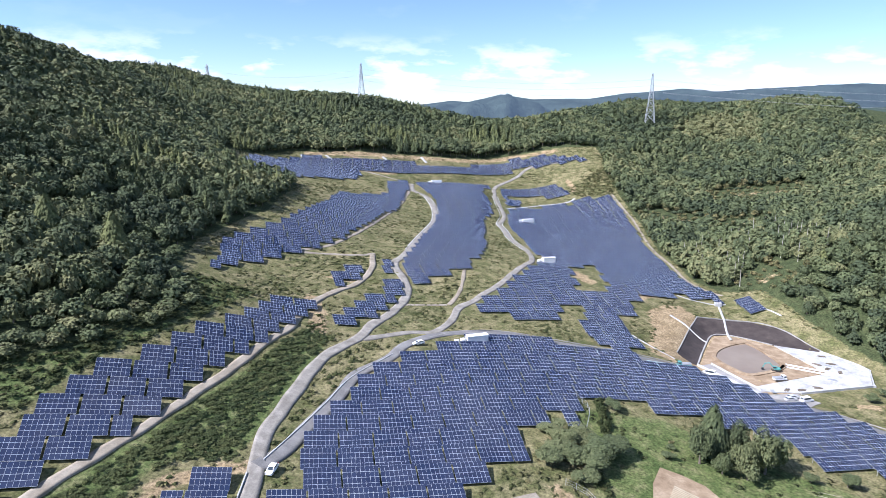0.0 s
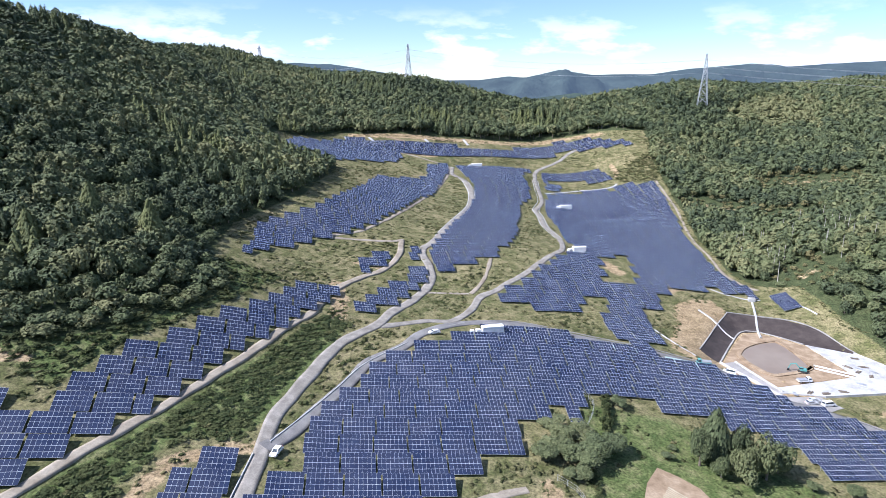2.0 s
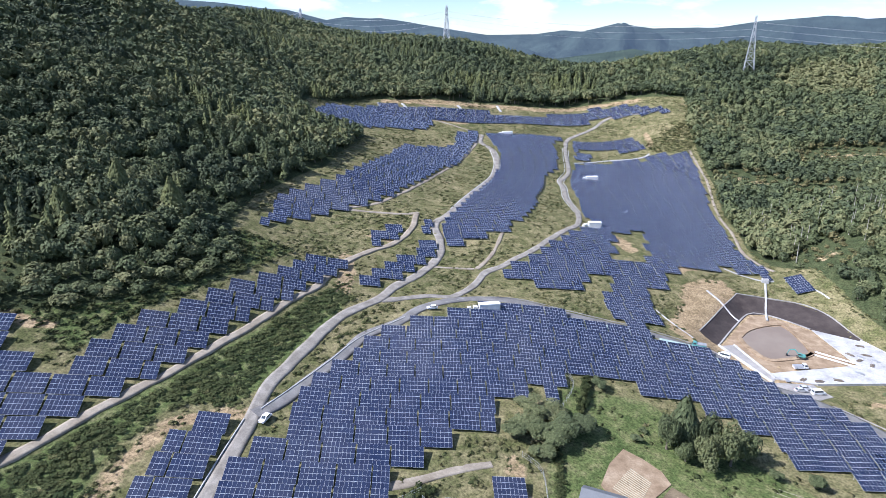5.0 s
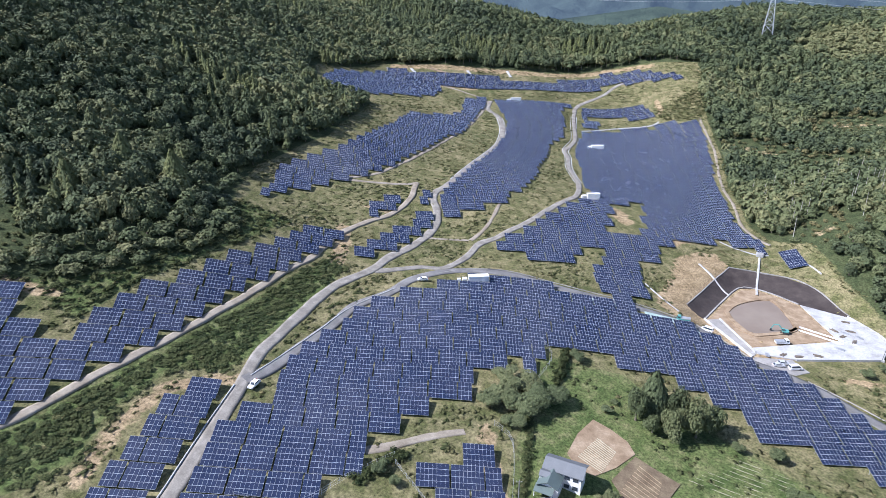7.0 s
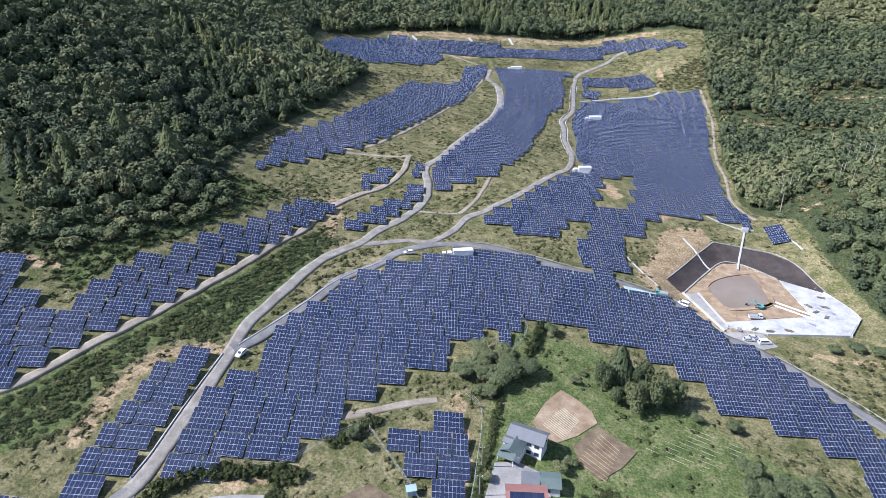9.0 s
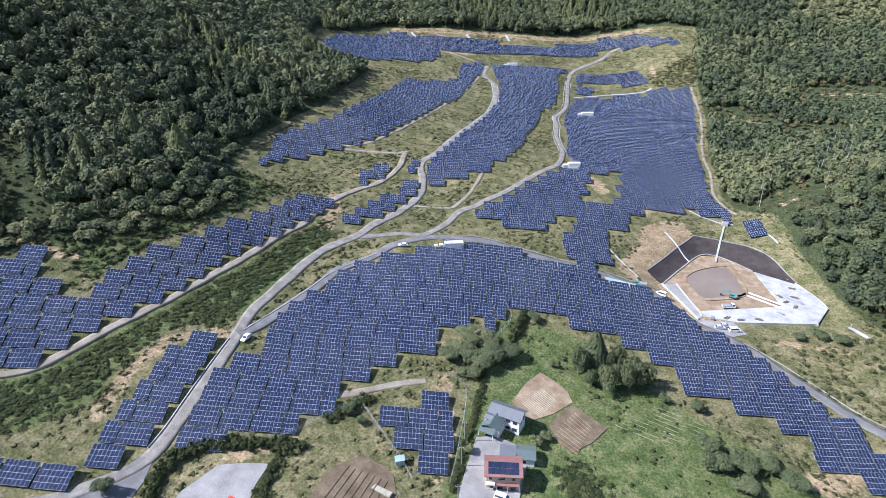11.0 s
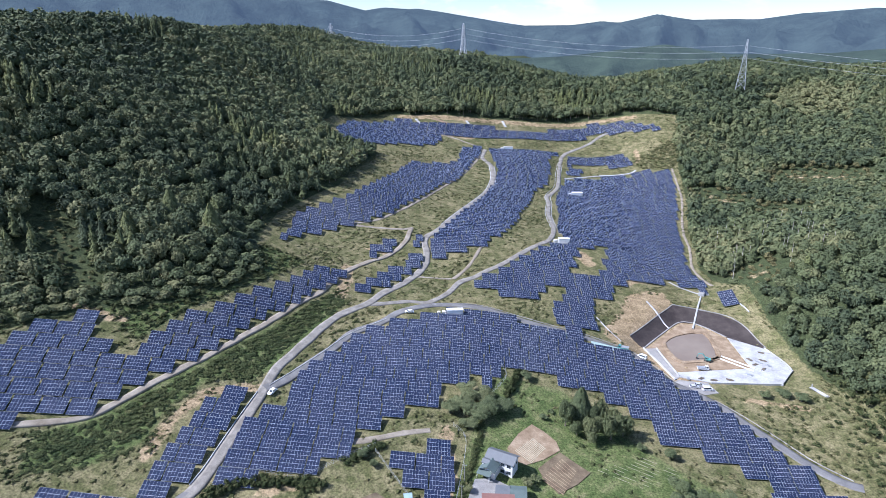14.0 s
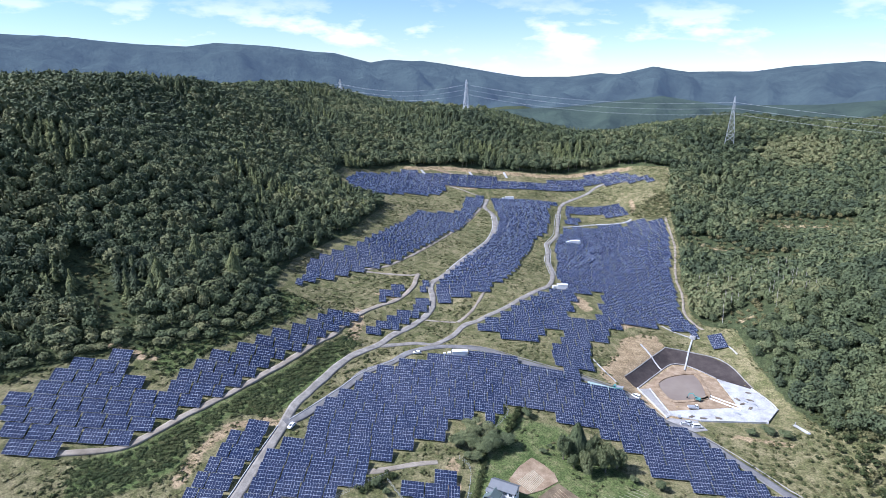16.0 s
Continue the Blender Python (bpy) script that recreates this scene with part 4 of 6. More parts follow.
def tube(a, b, r, sides=8, r2=None):
    a, b = Vector(a), Vector(b)
    d = (b - a).normalized()
    s = d.cross(Vector((0, 0, 1)) if abs(d.z) < 0.9 else Vector((1, 0, 0))).normalized()
    t = d.cross(s)
    r2 = r if r2 is None else r2
    v = [p + (s * math.cos(2 * math.pi * k / sides) + t * math.sin(2 * math.pi * k / sides)) * q for p, q in ((a, r), (b, r2)) for k in range(sides)]
    f = [(k, (k + 1) % sides, sides + (k + 1) % sides, sides + k) for k in range(sides)] + [tuple(range(sides))[::-1], tuple(range(sides, 2 * sides))]
    return [tuple(q) for q in v], f


def prism(profile, x0, x1):
    """A y-z outline drawn out along x."""
    n = len(profile)
    v = [(x0, y, z) for y, z in profile] + [(x1, y, z) for y, z in profile]
    f = [(k, (k + 1) % n, n + (k + 1) % n, n + k) for k in range(n)] + [tuple(range(n))[::-1], tuple(range(n, 2 * n))]
    return v, f


def thing(name, x, y, turn, label, category, group="", dz=0.0):
    root = tagged(new(name), label, category, group)
    root.matrix_world = pose(x, y, height(x, y) + dz, 0, 0, turn)
    return root


def paint(name, base, rough=0.4, metal=0.0):
    return material(name, grain(tuple(0.9 * q for q in base), base, tuple(min(1, 1.08 * q) for q in base), 0.5, 4.0, 0.12, 0.01, 0.1), rough=rough, metal=metal)


M_GREYROOF = paint("grey_roof_tile", (0.13, 0.138, 0.145), 0.6)
M_GREENROOF = paint("green_metal_roof", (0.105, 0.135, 0.125), 0.5)
M_REDROOF = paint("red_brown_roof", (0.25, 0.125, 0.10), 0.6)
M_BEIGE = paint("beige_brick_wall", (0.45, 0.33, 0.25), 0.8)
M_CREAM = paint("cream_wall", (0.74, 0.72, 0.68), 0.7)
M_TEAL = paint("teal_machine_paint", (0.10, 0.30, 0.28), 0.5)
M_REDPAINT = paint("red_machine_paint", (0.55, 0.07, 0.04), 0.4)
M_BLUE = paint("blue_sheet_metal", (0.30, 0.40, 0.46), 0.5)
M_SILVER = paint("silver_car_paint", (0.55, 0.56, 0.57), 0.3, 0.3)
M_STRAW = paint("pale_mulch_film", (0.35, 0.32, 0.23), 0.8)


# ---- flat ground patches ----
def patch(name, ring, mat, label, category, lift=0.08, thick=0.4, step=2.0, flat=None, kind="structure"):
    """A sheet that lies on the land inside an outline, with sunk edges."""
    xs, ys = [q[0] for q in ring], [q[1] for q in ring]
    bm = bmesh.new()
    vs = [bm.verts.new((x, y, 0)) for x, y in ring]
    bm.faces.new(vs)
    for axis, lo, hi in ((0, min(xs), max(xs)), (1, min(ys), max(ys))):
        for c in np.arange(lo + step, hi, step):
            co = Vector((c, 0, 0)) if axis == 0 else Vector((0, c, 0))
            no = Vector((1, 0, 0)) if axis == 0 else Vector((0, 1, 0))
            bmesh.ops.bisect_plane(bm, geom=bm.verts[:] + bm.edges[:] + bm.faces[:], plane_co=co, plane_no=no)
    edge = [e for e in bm.edges if len(e.link_faces) == 1]
    got = bmesh.ops.extrude_edge_only(bm, edges=edge)
    low = {v for v in got["geom"] if isinstance(v, bmesh.types.BMVert)}
    for v in bm.verts:
        z = (land(v.co.x, v.co.y)[0] if flat is None else flat) + lift
        v.co.z = z - (thick if v in low else 0)
    bmesh.ops.recalc_face_normals(bm, faces=bm.faces[:])
    me = bpy.data.meshes.new(name)
    bm.to_mesh(me)
    bm.free()
    me.materials.append(mat)
    return tagged(new(name, me), label, category, kind=kind)


# ---- pond ----
RIM = [(97.6, 242.1), (113.3, 269.4), (121.9, 282.4), (133.5, 282.9), (146.1, 279.5), (153.8, 272.3), (164.1, 251.9)]
TOE = [(104.6, 237.2), (115.3, 256.4), (124.8, 271.3), (132.4, 272.3), (139.2, 267.3), (146.9, 259.5), (162.8, 251.6)]


def lining():
    v, f, nu, nv = [], [], 40, 8
    def at(line, t):
        k = min(int(t * (len(line) - 1)), len(line) - 2)
        u = t * (len(line) - 1) - k
        return Vector(line[k]).lerp(Vector(line[k + 1]), u)
    for i in range(nu + 1):
        a, b = at(RIM, i / nu), at(TOE, i / nu)
        for j in range(nv + 1):
            p = a.lerp(b, j / nv)
            v.append((p.x, p.y, height(p.x, p.y) + 0.22))
    f = [(i * (nv + 1) + j, i * (nv + 1) + j + 1, (i + 1) * (nv + 1) + j + 1, (i + 1) * (nv + 1) + j) for i in range(nu) for j in range(nv)]
    ob = add_mesh("pond_lining", v, f, M_SHEET)
    m = ob.modifiers.new("thickness", "SOLIDIFY")
    m.thickness = 0.18
    return tagged(ob, "dark brown lining sheet on the banks of the pond", "pond lining", kind="structure")


lining()
WATER = [(115.8, 245.9), (118.5, 250.6), (122, 254.5), (128.5, 258.8), (135.2, 260.8), (137.2, 256), (137.9, 250.9), (138.6, 244), (138.4, 237.4), (135, 234.2),
         (131, 232.1), (126, 230.2), (122.3, 229.2), (119.8, 231), (118.2, 234.5), (116.3, 240)]
patch("pond_bed", [(105.5, 236.5), (116, 255.5), (125.3, 270), (132, 271), (138.5, 266), (146.4, 258.3), (152, 230), (120, 218), (112, 224)], M_SOIL,
      "bare tan earth round the pond", "earth", lift=0.10)
patch("water", WATER, M_WATER, "shallow brown muddy pond water", "water", lift=0.22, thick=0.2, step=6, flat=FLOOR_Z)
for a, b, name in ((0, 9, "upper"), (8, 16, "lower")):
    ring = (WATER + WATER[:1])[a:b + 1]
    ring = [(127 + (x - 127) * 1.10, 244 + (y - 244) * 1.10) for x, y in ring]
    kerb("berm_" + name, ring, "low earth berm round the pond water", 0.55, 1.9, M_SOIL)
patch("apron", [(117.2, 213.2), (118.6, 217.1), (149.8, 227.9), (152.8, 229.5), (147.1, 259.0), (162.6, 251.0), (168.7, 238.3), (170.4, 230.7), (163, 217.6), (132.3, 211.5)],
      M_CONCRETE, "white concrete apron beside the pond", "concrete apron", lift=0.42, thick=0.8, flat=FLOOR_Z)
kerb("apron_wall", [(132.3, 211.0), (147.5, 214.0), (162.4, 216.9), (163.4, 217.5), (170.4, 230.2), (170.8, 231.2), (169.2, 238.5), (163, 251.4)], "low concrete wall round the white apron", 0.9, 0.4)
patch("channel_floor", [(104.2, 236.8), (110.4, 238.7), (118.8, 213.0), (117.0, 210.0)], M_GREYCON, "grey concrete spillway channel", "channel", lift=0.25)
kerb("channel_wall", [(104.2, 237.0), (110.5, 223.5), (116.8, 209.8)], "white concrete side wall of the spillway", 1.0, 0.5)
kerb("channel_wall_inner", [(110.6, 238.4), (114.6, 226), (118.8, 213.6)], "white concrete side wall of the spillway", 0.9, 0.5)
kerb("toe_kerb_left", [(104.6, 237.6), (115.3, 256.8), (124.8, 271.6), (132.4, 272.6)], "concrete kerb at the foot of the dark bank", 0.4, 0.7, M_GREYCON)
kerb("toe_kerb_right", [(132.4, 272.6), (139.2, 267.6), (146.9, 259.9)], "concrete kerb at the foot of the dark bank", 0.4, 0.7, M_GREYCON)
kerb("rim_kerb_left", [(97.6, 242.4), (113.3, 269.7), (121.9, 282.7)], "concrete kerb at the top of the dark bank", 0.4, 0.5, M_GREYCON)
kerb("rim_kerb_right", [(121.9, 282.7), (133.5, 283.2), (146.1, 279.8), (153.8, 272.6), (164.1, 252.2)], "concrete kerb at the top of the dark bank", 0.4, 0.5, M_GREYCON)
ribbon("chute", [(138.6, 297), (135.6, 285), (133.0, 274), (131.2, 265.5)], 0.9, M_CONCRETE, "white concrete chute down the pond bank", lift=0.5, wobble=0.0, category="chute", skirt=0.8)
ribbon("drain", [(107.5, 278.5), (113, 270.5), (118.9, 262.5)], 0.8, M_CONCRETE, "narrow white concrete drain down the dark bank", lift=0.42, wobble=0.0, category="drain")
ribbon("drain_lower", [(80.5, 249), (87, 240), (93, 232.5)], 0.6, M_CONCRETE, "narrow white concrete drain on the bare bank", lift=0.12, wobble=0.0, category="drain")
ribbon("drain_upper", [(143.5, 300.5), (139.5, 300), (128, 305), (122, 309)], 1.0, M_CONCRETE, "white concrete gutter below the panel field", lift=0.12, wobble=0.0, category="drain")
ribbon("drain_side", [(150, 299), (157, 289), (160.5, 279)], 0.7, M_CONCRETE, "narrow white concrete gutter on the grass", lift=0.12, wobble=0.0, category="drain")
patch("yard_pad", [(117.5, 210.5), (131, 211.3), (134, 202), (128, 197.5), (122.5, 199.8), (116, 205)], M_GREYCON, "pale worn concrete parking pad", "parking", lift=0.14)

ribbon("drain_top", [(49.5, 478.3), (63, 491), (78.9, 502), (93, 505), (105.9, 508), (109.7, 512.7)], 1.6, M_CONCRETE, "pale concrete gutter above the panel field", lift=0.2, wobble=0.0, category="drain")
for top, low in (((-121.8, 535.6), (-114.6, 525.8)), ((-101.6, 541.9), (-95, 533.9)), ((-53.8, 556.9), (-48.4, 550.2)), ((-20, 574), (-15, 564))):
    ribbon("bank_drain", [top, tuple((a + b) / 2 for a, b in zip(top, low)), low], 2.2, M_CONCRETE, "pale concrete drain down the bank behind the panels", lift=0.3, wobble=0.0, category="drain")
ribbon("bank_strip", [(-86.3, 547.3), (-76, 545.5), (-64.8, 543.2)], 3.0, M_SOIL, "strip of bare orange earth on the bank", lift=0.2, category="earth")
M_NET = material("pale_green_sheet", grain((0.30, 0.40, 0.36), (0.38, 0.47, 0.43), (0.46, 0.54, 0.50), 0.3, 2.0, 0.25), rough=0.8)
for ring in ([(78.2, 222.6), (79, 219.2), (93, 220.8), (91.4, 224)], [(93.6, 219.8), (93.8, 215.4), (99.6, 216.4), (97.5, 219.4)], [(57.4, 221.6), (57.7, 218.8), (67.9, 220.6), (70.2, 222.3)]):
    patch("weed_sheet", ring, M_NET, "pale green weed sheet laid beside the panels", "ground sheet", lift=0.5, thick=0.6)

gate = thing("sluice_gate", 139.2, 299.6, -10, "white concrete inlet box at the head of the chute", "inlet box")
part("box", box(-1.6, 1.6, -1.2, 1.2, -0.6, 1.5, 0.06), M_CONCRETE, gate)
part("lid", box(-1.2, 1.2, -0.8, 0.8, 1.5, 1.62, 0.02), M_GREYCON, gate, "grey steel lid")
for s in (-1, 1):
    pipe = thing("drain_pipe", 147 + s * 0.5, 232.2 + s * 1.4, -34, "long pale pipe lying on the pond bed", "pipe", "pipes on the pond bed", dz=0.35)
    part("body", tube((-8, 0, 0), (8, 0, 0.2), 0.32, 10), M_WHITE, pipe)
    part("collar", tube((-8.1, 0, 0), (-7.7, 0, 0), 0.4, 10), M_GREYCON, pipe)


rng_d = np.random.default_rng(5)
for k, (x, y) in enumerate(((157, 236), (159.5, 238), (155, 233), (161, 233.5), (158, 229.5), (153.5, 237.5), (150.5, 222.5), (141, 215.5), (128.5, 214), (122.5, 212.6), (134, 213.6), (160.5, 246))):
    pile = tagged(new("timber_stack"), "small dark stack of timber and site material on the concrete", "building material", "stacks on the apron")
    pile.matrix_world = pose(x, y, FLOOR_Z + 0.42, 0, 0, rng_d.uniform(0, 180))
    for q in range(4):
        o = rng_d.uniform(-0.5, 0.5, 2)
        part("plank", box(-1.4 + o[0], 1.3 + o[0], -0.7 + 0.36 * q, -0.45 + 0.36 * q, 0.0, 0.22 + 0.1 * rng_d.random()), M_BARK if k % 3 else M_STEEL, pile)


# ---- inverter stations ----
def station(x, y, turn, long=8.0, gear=4.5):
    root = thing("inverter_station", x, y, turn, "white inverter container on a concrete pad with switchgear", "inverter station", "inverter stations")
    part("pad", box(-gear - 1.0, long + 1.0, -1.9, 1.9, -1.2, 0.18, 0.03), M_CONCRETE, root, "concrete pad")
    part("container", box(0, long, -1.25, 1.25, 0.18, 2.9, 0.06), M_WHITE, root)
    part("roof_cap", box(-0.1, long + 0.1, -1.35, 1.35, 2.9, 3.02, 0.03), M_WHITE, root)
    for k in range(3):
        d = part("door", box(0.8 + k * 2.3, 2.3 + k * 2.3, -1.30, -1.24, 0.35, 2.55, 0.01), M_WHITE, root)
        part("handle", box(2.05 + k * 2.3, 2.13 + k * 2.3, -1.36, -1.30, 1.2, 1.6), M_STEEL, d, "steel handle")
    for k in range(2):
        part("vent", box(long, long + 0.06, -0.9 + k * 1.0, -0.1 + k * 1.0, 1.6, 2.5), M_DARK, root, "dark ventilation grille")
    part("transformer", box(-2.3, -0.6, -0.9, 0.9, 0.18, 2.1, 0.05), M_WHITE, root, "pale transformer cabinet")
    part("switch_cabinet", box(-gear, -gear + 1.4, -0.7, 0.7, 0.18, 1.9, 0.05), M_WHITE, root)
    for k in range(4):
        part("cooling_fin", box(-2.3 + 0.4 * k, -2.15 + 0.4 * k, -1.15, -0.9, 0.5, 1.8), M_STEEL, root)
    return root


station(8.6, 212.4, 17)
station(54.6, 329.0, 14, 7.0, 3.0)
station(57.5, 441.5, 12, 8.5, 4.0)
station(-9.5, 515.4, 12, 8.5, 3.0)


# ---- vehicles ----
def vehicle(name, x, y, turn, label, category, paint_mat, style="car", dz=0.15, group=""):
    root = thing(name, x, y, turn, label, category, group, dz=dz)
    if style == "car":
        L, W, body = 4.3, 1.72, [(-2.15, 0.35), (-2.1, 0.85), (-1.5, 0.98), (0.9, 1.0), (2.0, 0.82), (2.15, 0.5), (2.1, 0.3)]
        cab = [(-1.9, 0.95), (-1.35, 1.42), (0.25, 1.46), (1.15, 0.96)]
    elif style == "van":
        L, W, body = 4.6, 1.75, [(-2.3, 0.35), (-2.28, 1.05), (1.3, 1.1), (2.15, 0.95), (2.3, 0.6), (2.28, 0.32)]
        cab = [(-2.25, 1.05), (-2.1, 1.9), (0.9, 1.92), (1.75, 1.05)]
    else:
        L, W, body = 5.2, 1.9, [(-2.6, 0.55), (-2.6, 0.95), (1.0, 0.95), (1.0, 1.0), (2.6, 1.0), (2.6, 0.45)]
        cab = [(1.0, 1.0), (1.05, 1.95), (2.2, 1.95), (2.6, 1.0)]
    flip = lambda pr: [(v[1], v[0], v[2]) for v in pr]
    bv, bf = prism(body, -W / 2, W / 2)
    part("body", (flip(bv), [q[::-1] for q in bf]), paint_mat, root)
    cv, cf = prism(cab, -W / 2 + 0.1, W / 2 - 0.1)
    cabin = part("cabin", (flip(cv), [q[::-1] for q in cf]), paint_mat, root)
    y0 = W / 2 - 0.1
    for s in (-1, 1):
        a = [(cab[0][0] + 0.32, 0, cab[0][1] + 0.06), (cab[1][0] + 0.12, 0, cab[1][1] - 0.08), (cab[2][0] - 0.05, 0, cab[2][1] - 0.08), (cab[3][0] - 0.28, 0, cab[3][1] + 0.06)]
        v = [(p[0], s * (y0 + 0.02), p[2]) for p in a] + [(p[0], s * (y0 - 0.02), p[2]) for p in a]
        part("side_window", (v, [(0, 1, 2, 3), (7, 6, 5, 4), (0, 4, 5, 1), (1, 5, 6, 2), (2, 6, 7, 3), (3, 7, 4, 0)]), M_GLASS, cabin)
    for (xa, za), (xb, zb), nm in ((cab[3], cab[2], "windscreen"), (cab[0], cab[1], "rear_window")):
        o = 0.03 if nm == "windscreen" else -0.03
        p0, p1 = (xa + (xb - xa) * 0.1 + o, za + (zb - za) * 0.1), (xa + (xb - xa) * 0.88 + o, za + (zb - za) * 0.88)
        v = [(p0[0], -y0 + 0.12, p0[1]), (p0[0], y0 - 0.12, p0[1]), (p1[0], y0 - 0.2, p1[1]), (p1[0], -y0 + 0.2, p1[1])]
        v += [(q[0] - 2 * o, q[1], q[2]) for q in v]
        part(nm, (v, [(0, 1, 2, 3), (7, 6, 5, 4), (0, 4, 5, 1), (1, 5, 6, 2), (2, 6, 7, 3), (3, 7, 4, 0)]), M_GLASS, cabin)
    if style == "truck":
        part("cargo_bed", box(-2.6, 0.9, -0.95, 0.95, 0.95, 1.4, 0.02), M_STEEL, root, "open steel cargo bed")
    for sx in (-L * 0.3, L * 0.3):
        for s in (-1, 1):
            w = part("wheel", tube((sx, s * (W / 2 - 0.2), 0.32), (sx, s * (W / 2 + 0.01), 0.32), 0.32, 14), M_RUBBER, root)
            part("rim", tube((sx, s * (W / 2), 0.32), (sx, s * (W / 2 + 0.02), 0.32), 0.19, 10), M_STEEL, w, "grey wheel rim")
    for s in (-1, 1):
        part("headlight", box(L / 2 - 0.12, L / 2 + 0.01, s * 0.62 - 0.16, s * 0.62 + 0.16, 0.6, 0.76), M_STEEL, root)
        part("tail_light", box(-L / 2 - 0.01, -L / 2 + 0.08, s * 0.66 - 0.1, s * 0.66 + 0.1, 0.7, 0.9), M_REDPAINT, root)
    return root


vehicle("car", -39.2, 127.4, 262, "white car parked on the gravel road", "car", M_WHITE, dz=0.22)
vehicle("car", -8.6, 206.6, 200, "white car parked beside the road junction", "car", M_WHITE, dz=0.3)
vehicle("van", 53.0, 93.8, -12, "white minivan parked before the red-roofed house", "van", M_WHITE, "van", dz=0.14)
vehicle("van", 102.4, 222.0, 150, "white van parked beside the pond road", "van", M_WHITE, "van", dz=0.35)
vehicle("truck", 93.6, 224.6, 172, "teal flatbed truck on the road by the panel field", "truck", M_TEAL, "truck", dz=0.35)
vehicle("car", 124.0, 203.6, 10, "silver car parked on the concrete pad", "car", M_SILVER, dz=0.2)
vehicle("van", 129.4, 203.0, 15, "white van parked on the concrete pad", "van", M_WHITE, "van", dz=0.2)
vehicle("truck", 130.2, 222.6, 10, "white flatbed truck on the pond bed", "truck", M_WHITE, "truck", dz=0.4)
vehicle("car", 126.5, 206.6, 5, "silver car parked on the concrete pad", "car", M_SILVER, dz=0.2)
vehicle("truck", -12.8, 69.6, 80, "small red farm truck on a concrete yard", "truck", M_REDPAINT, "truck", dz=0.16)


def excavator(x, y, turn):
    root = thing("excavator", x, y, turn, "teal tracked excavator working at the water's edge", "excavator", dz=0.2)
    for s in (-1, 1):
        part("track", box(-1.9, 1.9, s * 1.0 - 0.3, s * 1.0 + 0.3, 0, 0.8, 0.2), M_RUBBER, root)
    part("turntable", tube((0, 0, 0.7), (0, 0, 1.0), 0.9, 16), M_DARK, root)
    part("house", box(-1.9, 1.0, -1.1, 1.1, 1.0, 2.0, 0.12), M_TEAL, root)
    c = part("cab", box(0.0, 1.5, 0.15, 1.1, 1.6, 2.9, 0.1), M_TEAL, root)
    part("window", box(0.2, 1.53, 0.25, 1.13, 2.0, 2.75, 0.03), M_GLASS, c)
    part("boom", join([beam((0.9, -0.3, 1.6), (3.0, -0.3, 4.0), 0.42), beam((3.0, -0.3, 4.0), (5.2, -0.3, 3.6), 0.36)]), M_TEAL, root)
    part("stick", beam((5.2, -0.3, 3.7), (6.0, -0.3, 1.4), 0.3), M_TEAL, root)
    part("bucket", prism([(-0.6, 0.4), (-0.6, 1.1), (0.1, 1.4), (0.5, 0.9), (0.2, 0.3)], 5.6, 6.6), M_DARK, root)
    return root


excavator(133.5, 231.6, 165).scale = (0.8, 0.8, 0.8)


# ---- houses ----
def gable(x0, x1, y0, y1, z, rise, over=0.5, thick=0.18):
    """Ridge along x."""
    ym = (y0 + y1) / 2
    k = rise / (ym - y0)
    return prism([(y0 - over, z - k * over), (ym, z + rise), (y1 + over, z - k * over), (y1 + over, z - k * over + thick), (ym, z + rise + thick), (y0 - over, z - k * over + thick)], x0 - over, x1 + over)


def walls(x0, x1, y0, y1, z0, z1, rise=0.0, axis="x"):
    if not rise:
        return box(x0, x1, y0, y1, z0, z1)
    ym = (y0 + y1) / 2
    return prism([(y0, z0), (y1, z0), (y1, z1), (ym, z1 + rise), (y0, z1)], x0, x1)


def window(parent, x, y, z, w, h, side="y", out=-1):
    """A framed pane set on a wall; side: the axis that it faces along."""
    t = 0.06 * out
    if side == "y":
        fr = part("window", box(x - w / 2 - 0.08, x + w / 2 + 0.08, *sorted((y, y + t)), z - h / 2 - 0.08, z + h / 2 + 0.08), M_STEEL, parent)
        part("pane", box(x - w / 2, x + w / 2, *sorted((y + t, y + 1.35 * t)), z - h / 2, z + h / 2), M_GLASS, fr)
    else:
        fr = part("window", box(*sorted((x, x + t)), y - w / 2 - 0.08, y + w / 2 + 0.08, z - h / 2 - 0.08, z + h / 2 + 0.08), M_STEEL, parent)
        part("pane", box(*sorted((x + t, x + 1.35 * t)), y - w / 2, y + w / 2, z - h / 2, z + h / 2), M_GLASS, fr)


def swap(piece):
    """Turns a shape a quarter about the upright: the ridge then runs along y."""
    return [(-v[1], v[0], v[2]) for v in piece[0]], piece[1]


